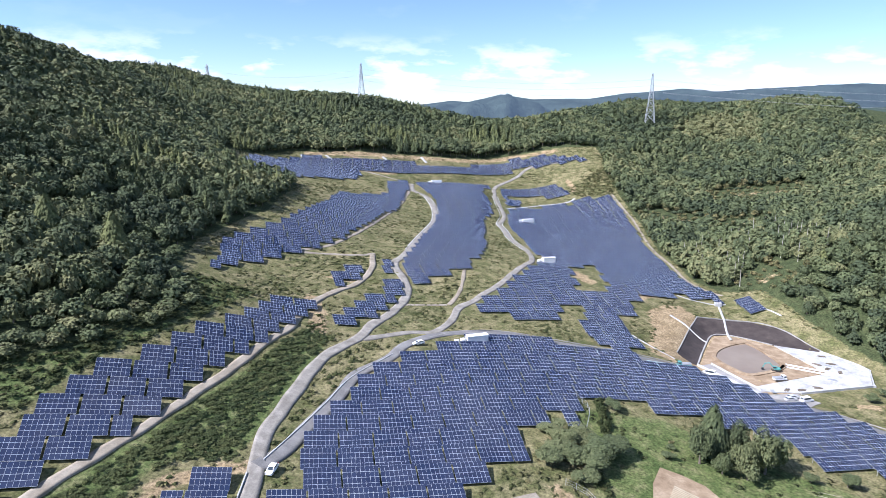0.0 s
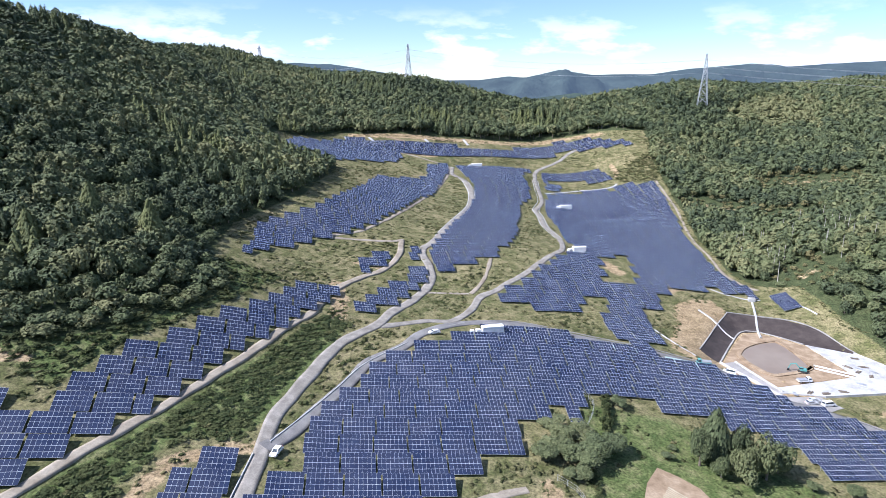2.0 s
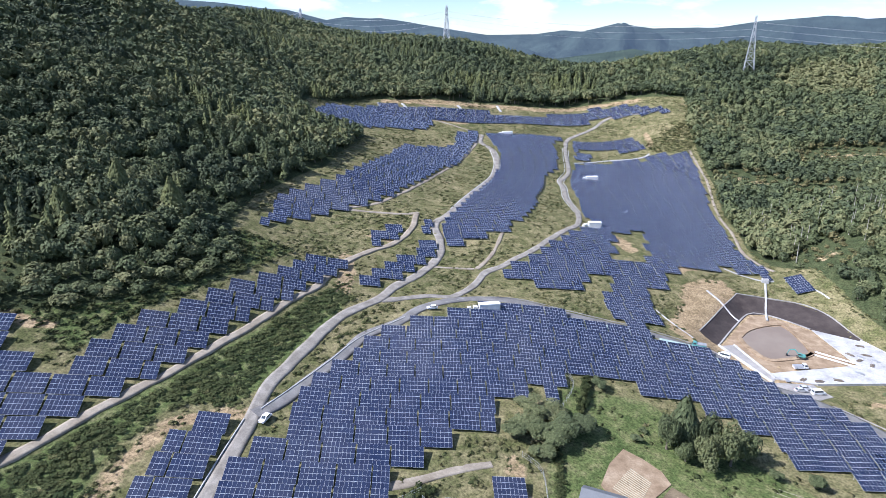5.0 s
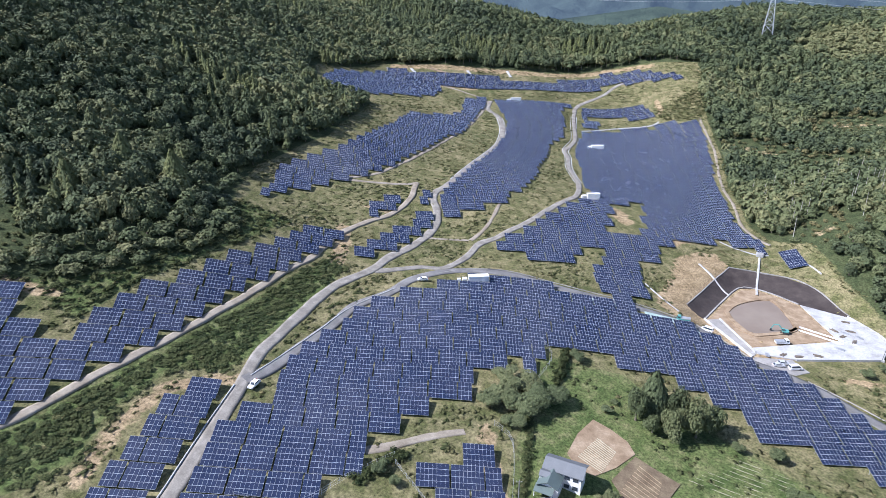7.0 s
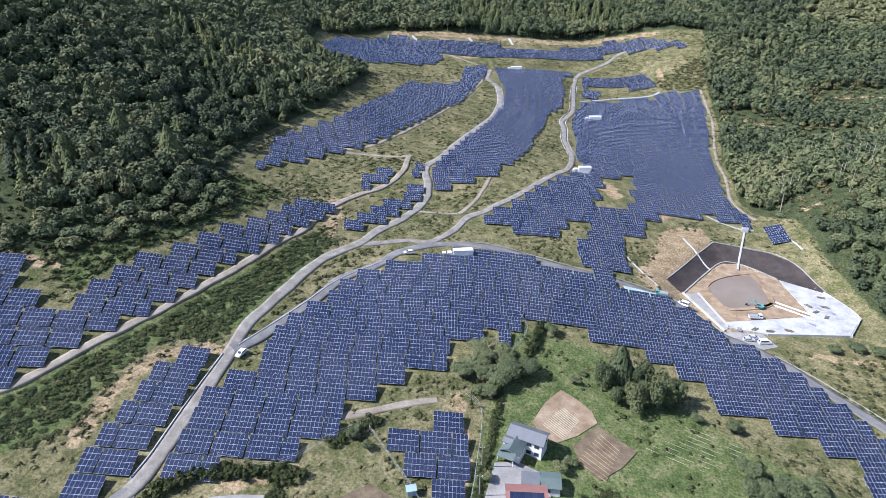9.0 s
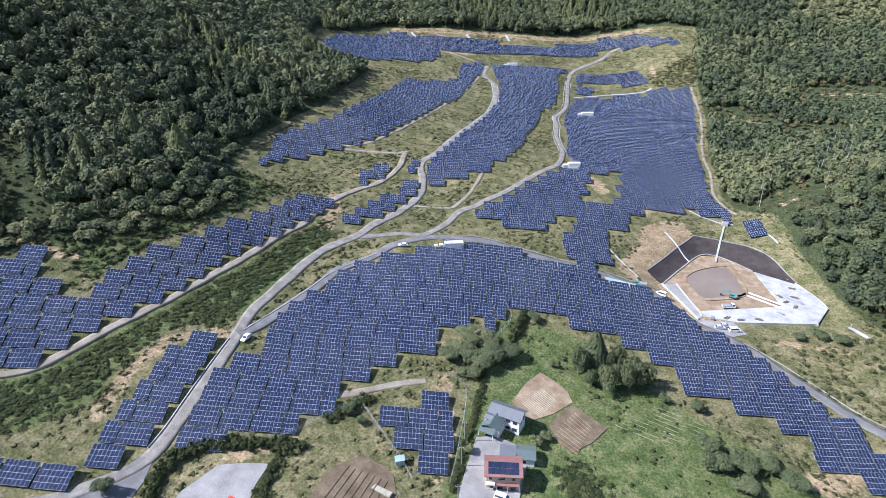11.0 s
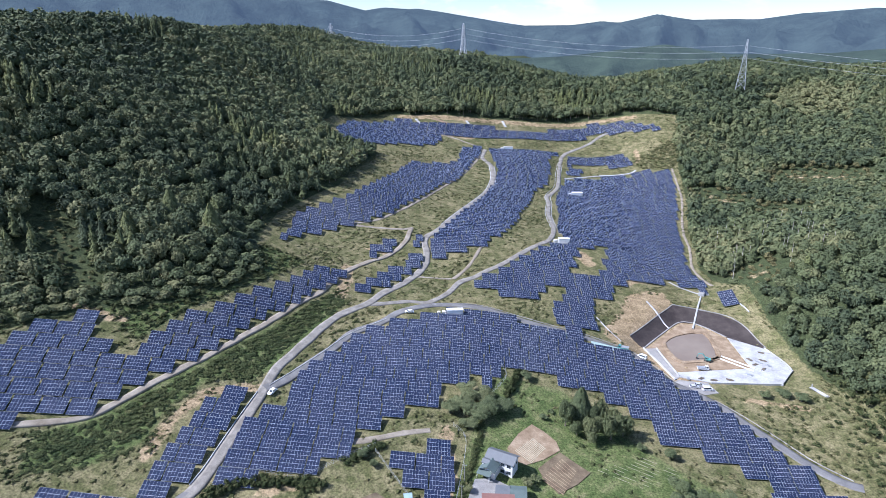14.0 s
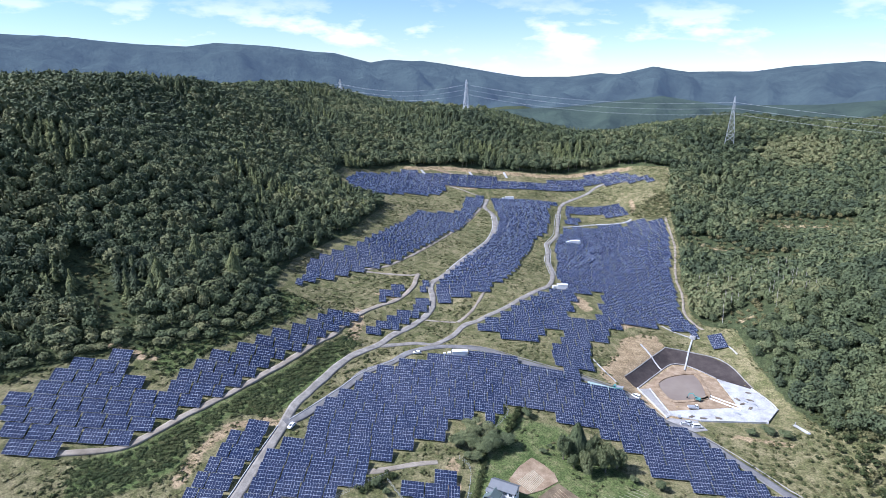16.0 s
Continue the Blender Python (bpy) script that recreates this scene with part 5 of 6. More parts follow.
def house_grey():
    root = thing("house", 49.2, 118.6, -14, "white two-storey house with grey tiled gable roofs", "house")
    part("wall_upper", walls(-4.6, 5.0, 0.2, 5.2, -1.5, 4.9, 1.2), M_CREAM, root)
    part("roof", gable(-4.6, 5.0, 0.2, 5.2, 4.9, 1.3, 0.55), M_GREYROOF, root)
    part("wall_wing", swap(walls(-4.4, 0.2, -0.4, 4.6, -1.5, 3.6, 1.2)), M_CREAM, root)
    part("wing_roof", swap(gable(-4.8, 0.6, -0.2, 4.6, 3.7, 1.3, 0.5)), M_GREENROOF, root, "grey-green metal wing roof")
    part("porch_roof", prism([(-6.6, 2.5), (-4.3, 3.1), (-4.3, 3.25), (-6.6, 2.65)], -5.3, -0.4), M_GREENROOF, root)
    for px in (-5.1, -0.7):
        part("porch_post", beam((px, -6.3, -1.5), (px, -6.3, 2.6), 0.14), M_WHITE, root)
    part("dormer", walls(-4.9, -2.6, -2.8, -0.6, 3.4, 4.6, 0.5), M_WHITE, root)
    part("dormer_roof", gable(-4.9, -2.6, -2.8, -0.6, 4.6, 0.55, 0.25), M_GREYROOF, root)
    for x, z in ((1.4, 3.6), (3.6, 3.6), (3.6, 1.0), (1.4, 1.0)):
        window(root, x, 0.2, z, 1.3, 1.1)
    for y in (1.4, 3.8):
        window(root, 5.0, y, 3.4, 1.1, 1.0, "x", 1)
    for x in (-3.4, -1.6):
        window(root, x, -4.4, 1.2, 1.2, 1.3)
    window(root, -3.8, -2.8, 4.1, 0.9, 0.6)
    return root


def house_red():
    root = thing("house", 52.0, 100.2, 10, "beige brick house with a red-brown roof and rooftop solar panels", "house")
    part("wall", walls(-4.6, 4.6, -3.2, 3.4, -1.5, 5.2, 1.0), M_BEIGE, root)
    roof = part("roof", gable(-4.6, 4.6, -3.2, 3.4, 5.2, 1.35, 0.6), M_REDROOF, root)
    k = 1.35 / 3.3
    for i in range(9):
        for j in range(2):
            x0, ya, yb = -4.1 + i * 0.92, -3.1 + j * 1.6, -3.1 + j * 1.6 + 1.5
            za, zb = 5.2 + (ya + 3.2) * k + 0.26, 5.2 + (yb + 3.2) * k + 0.26
            v = [(x0, ya, za), (x0 + 0.86, ya, za), (x0 + 0.86, yb, zb), (x0, yb, zb)]
            v += [(q[0], q[1], q[2] - 0.06) for q in v]
            part("solar_panel", (v, [(0, 1, 2, 3), (7, 6, 5, 4), (0, 4, 5, 1), (1, 5, 6, 2), (2, 6, 7, 3), (3, 7, 4, 0)]), M_CELL, roof)
    for x in (-3.4, -0.9, 0.0, 2.8):
        window(root, x, -3.2, 3.9, 0.9, 0.9)
    for x, w in ((-0.8, 1.5), (2.8, 1.6)):
        window(root, x, -3.2, 0.9, w, 1.6)
    part("balcony", box(-4.7, -2.2, -4.4, -3.2, 2.5, 2.7, 0.03), M_CREAM, root)
    part("balcony_rail", join([beam((-4.6, -4.35, 3.5), (-2.3, -4.35, 3.5), 0.08)] + [beam((-4.6 + 0.46 * q, -4.35, 2.7), (-4.6 + 0.46 * q, -4.35, 3.5), 0.06) for q in range(6)]), M_WHITE, root)
    part("door", box(-3.6, -2.7, -3.27, -3.2, -0.4, 1.7), M_DARK, root, "dark entrance door")
    part("porch_roof", box(-4.4, 4.4, -4.2, -3.2, 2.15, 2.3, 0.03), M_REDROOF, root)
    for px in (-4.3, -1.8, 1.2, 4.3):
        part("porch_post", beam((px, -4.1, -1.5), (px, -4.1, 2.15), 0.13), M_CREAM, root)
    return root


def annex():
    root = thing("garage", 57.2, 109.6, 8, "low white outbuilding with a green metal roof", "outbuilding")
    part("wall", walls(-2.4, 2.4, -2.6, 2.4, -1.5, 2.5, 0.6), M_CREAM, root)
    part("roof", gable(-2.4, 2.4, -2.6, 2.4, 2.5, 0.7, 0.4), M_GREENROOF, root)
    window(root, -0.6, -2.6, 1.3, 1.1, 0.8)
    shed = thing("carport", 52.2, 108.6, 6, "open carport with a dark grey roof between the houses", "carport")
    part("roof", box(-2.4, 2.4, -2.2, 2.2, 2.5, 2.65, 0.03), M_GREYROOF, shed)
    for sx in (-2.2, 2.2):
        for sy in (-2.0, 2.0):
            part("post", beam((sx, sy, -0.8), (sx, sy, 2.5), 0.12), M_STEEL, shed)
    return root


YARD = [(42.2, 112.5), (48, 115), (58.2, 112.5), (57.6, 104), (57.2, 92), (55, 84), (41.5, 84), (41.6, 100)]
patch("house_yard", YARD, M_GREYCON, "pale concrete yard round the houses", "yard", lift=0.28)
house_grey()
house_red()
annex()
hut = thing("garden_shed", 23.8, 96.2, 25, "small pale blue sheet-metal garden shed", "shed")
part("wall", walls(-1.1, 1.1, -0.9, 0.9, -0.4, 1.9, 0.35), M_BLUE, hut)
part("roof", gable(-1.1, 1.1, -0.9, 0.9, 1.9, 0.4, 0.25, 0.08), M_BLUE, hut)
part("door", box(-0.4, 0.4, -0.95, -0.9, -0.1, 1.7), M_STEEL, hut)


# ---- gardens ----
patch("bare_plot", [(50.5, 131.3), (53.2, 140), (57.5, 147.4), (62.5, 145), (67.2, 141.3), (69, 137), (63.5, 130), (58, 125.4), (53.5, 126.2)], M_SOIL, "bare tan earth garden plot", "garden plot", lift=0.25)
for k in range(14):
    a = Vector((53.4 + 0.40 * k, 131.0 + 0.68 * k, 0))
    kerb("mulch_row", [(a.x, a.y), (a.x + 6.4 - 0.1 * k, a.y - 4.0)], "raised garden bed under pale mulch film", 0.36, 0.2, M_STRAW)
patch("tilled_plot", [(62.2, 125.2), (68.9, 136), (80, 129), (76, 122), (70.1, 115.7), (65.1, 120.0)], M_FIELDSOIL, "tilled brown vegetable plot", "garden plot", lift=0.25)
patch("kitchen_garden", [(5.0, 76), (6.1, 87.8), (13.3, 95.4), (20, 93.5), (23.4, 91.6), (26.9, 84.5), (24, 76)], M_FIELDSOIL, "dark tilled kitchen garden", "garden plot", lift=0.25)
for k in range(20):
    x0, y0 = 63.6 + 0.34 * k, 121.2 + 0.66 * k - 0.5
    kerb("crop_row", [(x0, y0), (x0 + 8.0 - 0.14 * k, y0 - 5.0)], "low ridge of crop on tilled soil", 0.36, 0.16, M_FIELDSOIL if k % 2 else M_SOIL)
for k in range(9):
    x0, y0 = 82.5 + 1.9 * k, 131.5 + 1.5 * k
    kerb("cut_row", [(x0, y0), (x0 + 15.0, y0 - 4.5)], "line of pale cut straw across the lawn", 0.06, 0.10, M_STRAW)
for k in range(7):
    kerb("bed_row", [(8.5 + 2.1 * k, 79 + 0.4 * k), (11.0 + 1.9 * k, 90.5 - 0.2 * k)], "low ridge of crop on dark soil", 0.42, 0.4, M_FIELDSOIL)
frame_bed = thing("cold_frame", 20.6, 86.4, -16, "long low cold frame of pale sheeting", "cold frame")
part("bed", box(-4.5, 4.5, -0.8, 0.8, -0.2, 0.45, 0.05), M_STRAW, frame_bed)
for k in range(6):
    part("hoop", beam((-4.4 + 1.76 * k, -0.82, 0.5), (-4.4 + 1.76 * k, 0.82, 0.5), 0.07), M_STEEL, frame_bed)
patch("concrete_yard", [(-27, 60), (-26.2, 70.5), (-21.6, 80.2), (-15, 83), (-9.2, 84.6), (-9.6, 77.6), (-8.4, 70), (-7.5, 60)], M_GREYCON, "pale worn concrete yard", "yard", lift=0.30)


JUNCTION = [(-49.5, 60), (-45.5, 67), (-42, 76), (-38.4, 77), (-36.6, 70), (-36.2, 60)]
patch("junction", JUNCTION, M_ASPHALT, "grey worn asphalt where the lane joins the road", "road", lift=0.16)


# ---- fences ----
def fence(points, label, high=1.9, span=2.6):
    c = spline(points, 0.5)
    seg = np.r_[0, np.cumsum(np.hypot(*np.diff(c, axis=0).T))]
    n = max(2, int(seg[-1] / span))
    at = [(float(np.interp(s, seg, c[:, 0])), float(np.interp(s, seg, c[:, 1]))) for s in np.linspace(0, seg[-1], n + 1)]
    root = tagged(new("fence"), label, "fence")
    root.location = (*at[0], height(*at[0]))
    tops = [Vector((x, y, height(x, y))) - root.location for x, y in at]
    for p in tops:
        part("post", beam(p - Vector((0, 0, 0.3)), p + Vector((0, 0, high)), 0.09), M_STEEL, root)
    for a, b in zip(tops, tops[1:]):
        for h in (0.5, 1.1, high - 0.05):
            part("rail", beam(a + Vector((0, 0, h)), b + Vector((0, 0, h)), 0.035), M_STEEL, root)
    return root


fence([(7.4, 112.1), (15.5, 104.8), (23, 98.0), (28.5, 92)], "grey wire fence round the small panel field", 1.6)
fence([(29.9, 134.6), (35.2, 130.4), (37, 120.6), (37.6, 112.3), (38.2, 104.6), (38.6, 94)], "grey wire fence beside the garden")
fence([(-25.7, 91), (-11.2, 93), (-2, 104.6), (6.6, 114.3)], "grey wire fence below the panel field")
fence([(40, 158), (44, 172), (40, 180)], "grey wire fence at the panel field corner")
for x, y in ((40.2, 101), (42.0, 88.5), (39.2, 110)):
    p = thing("utility_pole", x, y, 10, "slim grey concrete utility pole by the yard", "utility pole", "poles by the yard")
    part("shaft", tube((0, 0, -0.5), (0, 0, 7.5), 0.16, 10, 0.10), M_GREYCON, p)
    part("crossarm", beam((-0.7, 0, 6.9), (0.7, 0, 6.9), 0.1), M_STEEL, p)
    for q in (-0.6, 0, 0.6):
        part("insulator", tube((q, 0, 6.95), (q, 0, 7.15), 0.05, 6), M_WHITE, p)
sign = thing("chute_board", 174.5, 214.0, -55, "pale concrete slab leaning on a post below the wood", "slab")
part("slab", box(-1.2, 7.5, -0.9, 0.9, 0.6, 0.9, 0.04), M_CONCRETE, sign)
part("leg", beam((-0.6, 0, -0.3), (-0.6, 0, 2.6), 0.3), M_CONCRETE, sign)


# ---- pylons and wires ----
def pylon(x, y, turn, high, wide, label, dz=0.0):
    root = thing("pylon", x, y, turn, label, "pylon", "power line pylons", dz=dz)

    def half(z):
        t = z / high
        return wide / 2 * (1 - t) ** 1.25 * 0.86 + 0.55
    corner = lambda z, k: Vector((half(z) * (1 if k in (0, 3) else -1), half(z) * (1 if k < 2 else -1), z))
    levels = [0, high * 0.16, high * 0.31, high * 0.44, high * 0.55, high * 0.65, high * 0.74, high * 0.83, high * 0.92, high]
    for k in range(4):
        part("leg", join([beam(corner(a, k) - Vector((0, 0, 1.5 if a == 0 else 0)), corner(b, k), 0.42) for a, b in zip(levels, levels[1:])]), M_STEEL, root)
    for a, b in zip(levels, levels[1:]):
        for k in range(4):
            j = (k + 1) % 4
            for p, q in ((corner(a, k), corner(b, j)), (corner(a, j), corner(b, k)), (corner(b, k), corner(b, j))):
                part("brace", beam(p, q, 0.2), M_STEEL, root)
    for t, w in ((0.66, 5.6), (0.79, 4.8), (0.92, 4.2)):
        for s in (-1, 1):
            z = high * t
            tip = Vector((0, s * w, z + 0.5))
            arm = part("crossarm", join([beam(corner(z, k), tip, 0.2) for k in ((0, 1) if s > 0 else (2, 3))] + [beam(Vector((0, 0, z + 1.8)), tip, 0.2)]), M_STEEL, root)
            part("insulator", tube(tip, tip - Vector((0, 0, 2.2)), 0.14, 6), M_WHITE, arm)
    return root


def wire(a, b, sag, name="power_line"):
    a, b = Vector(a), Vector(b)
    cu = bpy.data.curves.new(name, "CURVE")
    cu.dimensions, cu.bevel_depth, cu.bevel_resolution = "3D", 0.05, 0
    sp = cu.splines.new("POLY")
    n = 24
    sp.points.add(n)
    for k in range(n + 1):
        t = k / n
        p = a.lerp(b, t) - Vector((0, 0, 4 * sag * t * (1 - t)))
        sp.points[k].co = (*p, 1)
    cu.materials.append(M_STEEL)
    return tagged(new(name, cu), "thin grey power line hung between pylons", "power line", "power lines")


LINE = [(-265, 722, 46, 8.2), (-91.5, 716, 46, 8.6), (211, 645, 47, 9.0)]
for x, y, h, w in LINE:
    pylon(x, y, -10, h, w, "tall grey steel lattice pylon rising above the woods", dz=(144.5 if x < -200 else (145.2 if x < 0 else 130.3)) - h - height(x, y) if x < 100 else 130.3 - h - height(x, y))
ends = [(-760, 660, 96)] + [(x, y, (144.5 if x < -200 else (145.2 if x < 0 else 130.3))) for x, y, h, w in LINE] + [(640, 470, 112)]
for (xa, ya, za), (xb, yb, zb) in zip(ends, ends[1:]):
    for t, w in ((0.66, 5.6), (0.79, 4.8), (0.92, 4.2)):
        for s in (-1, 1):
            d = 46 * (1 - t) + 2.0
            wire((xa, ya + s * w, za - d), (xb, yb + s * w, zb - d), 9.0)


# ---- single trees ----
def tree(x, y, high, wide, label, kind_of="broad", tone=0.5, seed=1, mat=None):
    rng = np.random.default_rng(seed)
    root = thing("tree", x, y, rng.uniform(0, 360), label, "tree")
    lean = rng.uniform(-0.04, 0.04, 2)
    pts = [Vector((lean[0] * high * t, lean[1] * high * t, high * t * 0.8)) for t in (-0.04, 0.25, 0.6, 1.0)]
    rad = [0.030 * high, 0.024 * high, 0.016 * high, 0.004 * high]
    part("trunk", join([tube(a, b, r, 7, q) for a, b, r, q in zip(pts, pts[1:], rad, rad[1:])]), M_BARK, root)
    clumps = []
    for k in range(5 if kind_of == "broad" else 0):
        a = rng.uniform(0, 6.283)
        end = Vector((math.cos(a) * wide * 0.3, math.sin(a) * wide * 0.3, high * rng.uniform(0.45, 0.75)))
        part("limb", tube(pts[1] + Vector((0, 0, 0.04 * high * k)), end, 0.012 * high, 5, 0.005 * high), M_BARK, root)
        clumps.append(end)
    verts, faces, n = [], [], 0
    if kind_of == "broad":
        lobes = [(Vector((0, 0, high * 0.52)), 0.62)] + [(c, rng.uniform(0.38, 0.55)) for c in clumps]
        for c, s in lobes:
            v, f = broadleaf(rng, 420, 0.055, 8)
            v = (v - (0, 0, 0.56)) * (1.2, 1.2, 1.2) * (wide * s, wide * s, min(high, wide * 1.1) * s) + np.array(c)
            verts.append(v)
            faces.append(f + n)
            n += len(v)
    elif kind_of == "upright":
        for k in range(9):
            a, r = rng.uniform(0, 6.283), wide * 0.28 * math.sqrt(rng.random())
            v, f = broadleaf(rng, 330, 0.05, 6)
            h = high * rng.uniform(0.6, 1.0)
            v = v * (wide * 0.42, wide * 0.42, h * 0.95) + (math.cos(a) * r, math.sin(a) * r, 0.02 * high)
            verts.append(v)
            faces.append(f + n)
            n += len(v)
    else:
        v, f = conifer(rng, 1500, 0.045)
        verts.append(v * (wide, wide, high))
        faces.append(f)
    v, f = np.concatenate(verts), np.concatenate(faces)
    crown = part("crown", (v.tolist(), f.tolist()), mat or (M_NEEDLE if kind_of == "cone" else M_LEAF), root)
    set_attr(crown, "tone", np.full(len(v), tone))
    return root


tree(75.0, 157.0, 16.0, 11.5, "tall dark green conifer at the field edge", "cone", 0.45, 1)
tree(70.0, 152.0, 12.0, 9.5, "dense dark green tree below the tall conifer", "upright", 0.35, 2)
tree(81.0, 157.5, 13.0, 10.0, "dense dark green tree beside the tall conifer", "upright", 0.3, 3)
tree(87.0, 150.0, 13.0, 13.0, "dense upright green tree in the field", "upright", 0.62, 4)
tree(80.5, 146.5, 11.5, 11.5, "dense upright green tree in the field", "upright", 0.66, 5)
tree(91.5, 154.0, 10.5, 9.0, "dense green tree at the panel field edge", "upright", 0.4, 6)
tree(74.5, 148.0, 7.5, 7.5, "dense upright green tree below the conifers", "upright", 0.5, 35)
tree(36.5, 143.0, 6.0, 10.5, "broad grey-green shrub-like tree on the bank", "broad", 0.55, 7)
tree(31.5, 148.5, 5.5, 10.0, "broad grey-green shrub-like tree on the bank", "broad", 0.65, 8)
tree(41.5, 148.5, 6.2, 9.5, "broad dark green tree on the bank", "broad", 0.4, 9)
tree(46.0, 150.5, 5.2, 7.5, "broad dark green tree on the bank", "broad", 0.3, 10)
tree(37.5, 154.0, 4.4, 9.0, "low pale green shrub on the bank", "broad", 0.75, 11)
tree(28.5, 143.0, 5.0, 9.0, "broad grey-green shrub-like tree on the bank", "broad", 0.6, 36)
tree(30.5, 155.0, 4.2, 8.5, "low pale green shrub on the bank", "broad", 0.7, 37)
tree(35.0, 136.5, 3.6, 7.0, "low grey-green shrub on the bank", "broad", 0.6, 38)
tree(52.3, 174.5, 4.0, 5.0, "round green tree below the panel field", "broad", 0.4, 12)
tree(107.8, 147.0, 4.4, 5.0, "small round green tree on the lawn", "broad", 0.4, 13)
tree(98.2, 147.6, 3.0, 3.8, "small round green tree on the lawn", "broad", 0.45, 14)
tree(94.3, 155.4, 2.6, 3.2, "small pale green tree near the panels", "broad", 0.7, 15)
tree(61.8, 152.6, 2.0, 3.6, "low green bush on the lawn", "broad", 0.4, 16)
tree(64.0, 157.0, 1.6, 2.6, "low green bush on the lawn", "broad", 0.45, 17)
tree(110.0, 121.0, 5.2, 8.0, "spreading green fruit tree below the panels", "broad", 0.5, 18)
tree(117.5, 123.0, 5.5, 8.5, "spreading green fruit tree below the panels", "broad", 0.45, 19)
tree(125.5, 126.5, 4.8, 8.0, "spreading green fruit tree below the panels", "broad", 0.55, 20)
tree(109.5, 130.0, 4.6, 7.0, "spreading green fruit tree below the panels", "broad", 0.5, 21)
tree(131.0, 120.5, 4.6, 7.5, "spreading green fruit tree below the panels", "broad", 0.5, 22)
tree(117.0, 115.5, 4.6, 7.5, "spreading green fruit tree below the panels", "broad", 0.6, 23)
tree(59.5, 115.5, 3.4, 4.2, "reddish-green garden tree by the house", "broad", 0.8, 24)
tree(62.0, 118.5, 2.8, 3.6, "garden tree by the house", "broad", 0.6, 25)
tree(41.2, 106.5, 2.6, 3.0, "yellow-green shrub by the yard", "broad", 0.8, 26)
tree(-43.6, 64.6, 4.5, 5.5, "dark green tree at the road bend", "broad", 0.3, 27)
tree(4.4, 108.5, 3.2, 4.5, "dark green shrub at the fence corner", "broad", 0.35, 28)
tree(9.0, 105.5, 2.4, 3.2, "green shrub by the fence", "broad", 0.5, 29)
tree(160.5, 206.0, 3.6, 6.5, "round dark green tree above the road", "broad", 0.35, 30)
tree(167.0, 203.0, 3.8, 6.5, "round green tree above the road", "broad", 0.45, 31)
tree(153.0, 203.5, 3.0, 5.0, "round green tree above the road", "broad", 0.5, 32)
tree(-158.0, 146.0, 7.0, 5.5, "pale brownish tree on the cleared slope", "broad", 0.95, 33)
tree(-150.0, 152.0, 6.5, 4.0, "thin pale tree on the cleared slope", "upright", 0.9, 34)

tree(-135.5, 208.7, 17.0, 12, "tall brownish-green spruce with layered branches in the wood", "cone", 0.85, 50)
tree(-114.0, 210.0, 18.0, 12.5, "tall brownish-green spruce with layered branches in the wood", "cone", 0.9, 51)
tree(-140.1, 182.6, 13.0, 10, "tall brownish-green spruce with layered branches in the wood", "cone", 0.9, 52)

# ---- scrub and grass ----
PAVED = [YARD, [(-27, 60), (-26.2, 70.5), (-21.6, 80.2), (-9.2, 84.6), (-8.4, 70), (-7.5, 60)], [(5, 76), (6.1, 87.8), (13.3, 95.4), (23.4, 91.6), (26.9, 84.5), (24, 76)],
         JUNCTION]
HARD = [FIELD_ROAD_BANK, FIELD_LOWER, FIELD_FENCE, FIELD_LEFT_LONG, FIELD_LEFT, FIELD_CENTRE, FIELD_EAST, FIELD_EAST_UPPER, FIELD_EAST_SMALL, FIELD_FAR,
        FIELD_MID_STEPS, FIELD_MID_PAIR, FIELD_MID_ONE, FIELD_POND_CORNER]
MIDBANK = [(-40, 142), (-36, 162), (-32, 183), (-24, 197), (-12, 211), (-24, 204), (-34, 193), (-39, 175)]
HEDGES = (([(-30.5, 60), (-34.2, 74.4), (-29, 82.8), (-20, 87.8), (-10.6, 90.5), (-4, 92)], 2.2, 2.4), ([(46.4, 159.6), (48.4, 177)], 1.3, 2.6),
          ([(-8, 88), (-7.2, 78), (-6, 66)], 1.6, 1.6), ([(39.5, 140), (40, 120), (39.7, 104), (39.5, 92)], 1.0, 1.4), ([(0, 104), (6, 112.5), (9, 116)], 1.6, 1.6),
          ([(71, 109), (76, 99), (79, 88)], 6.0, 0.9))


def free_of_things(x, y, fields=1.5, roads=2.6):
    ok = np.ones(x.shape, bool)
    for ring in HARD:
        ok &= ring_distance(x, y, ring) > fields
    for line in (ROAD_MAIN, ROAD_EAST, ROAD_WALL):
        ok &= line_distance(x, y, line) > roads
    for line in (ROAD_TRACK, ROAD_TRACK_SIDE, ROAD_PATH, ROAD_YARD):
        ok &= line_distance(x, y, line) > roads - 1.0
    for ring in PAVED:
        ok &= ring_distance(x, y, ring) > 0.8
    ok &= ring_distance(x, y, BASIN) > 12
    return ok


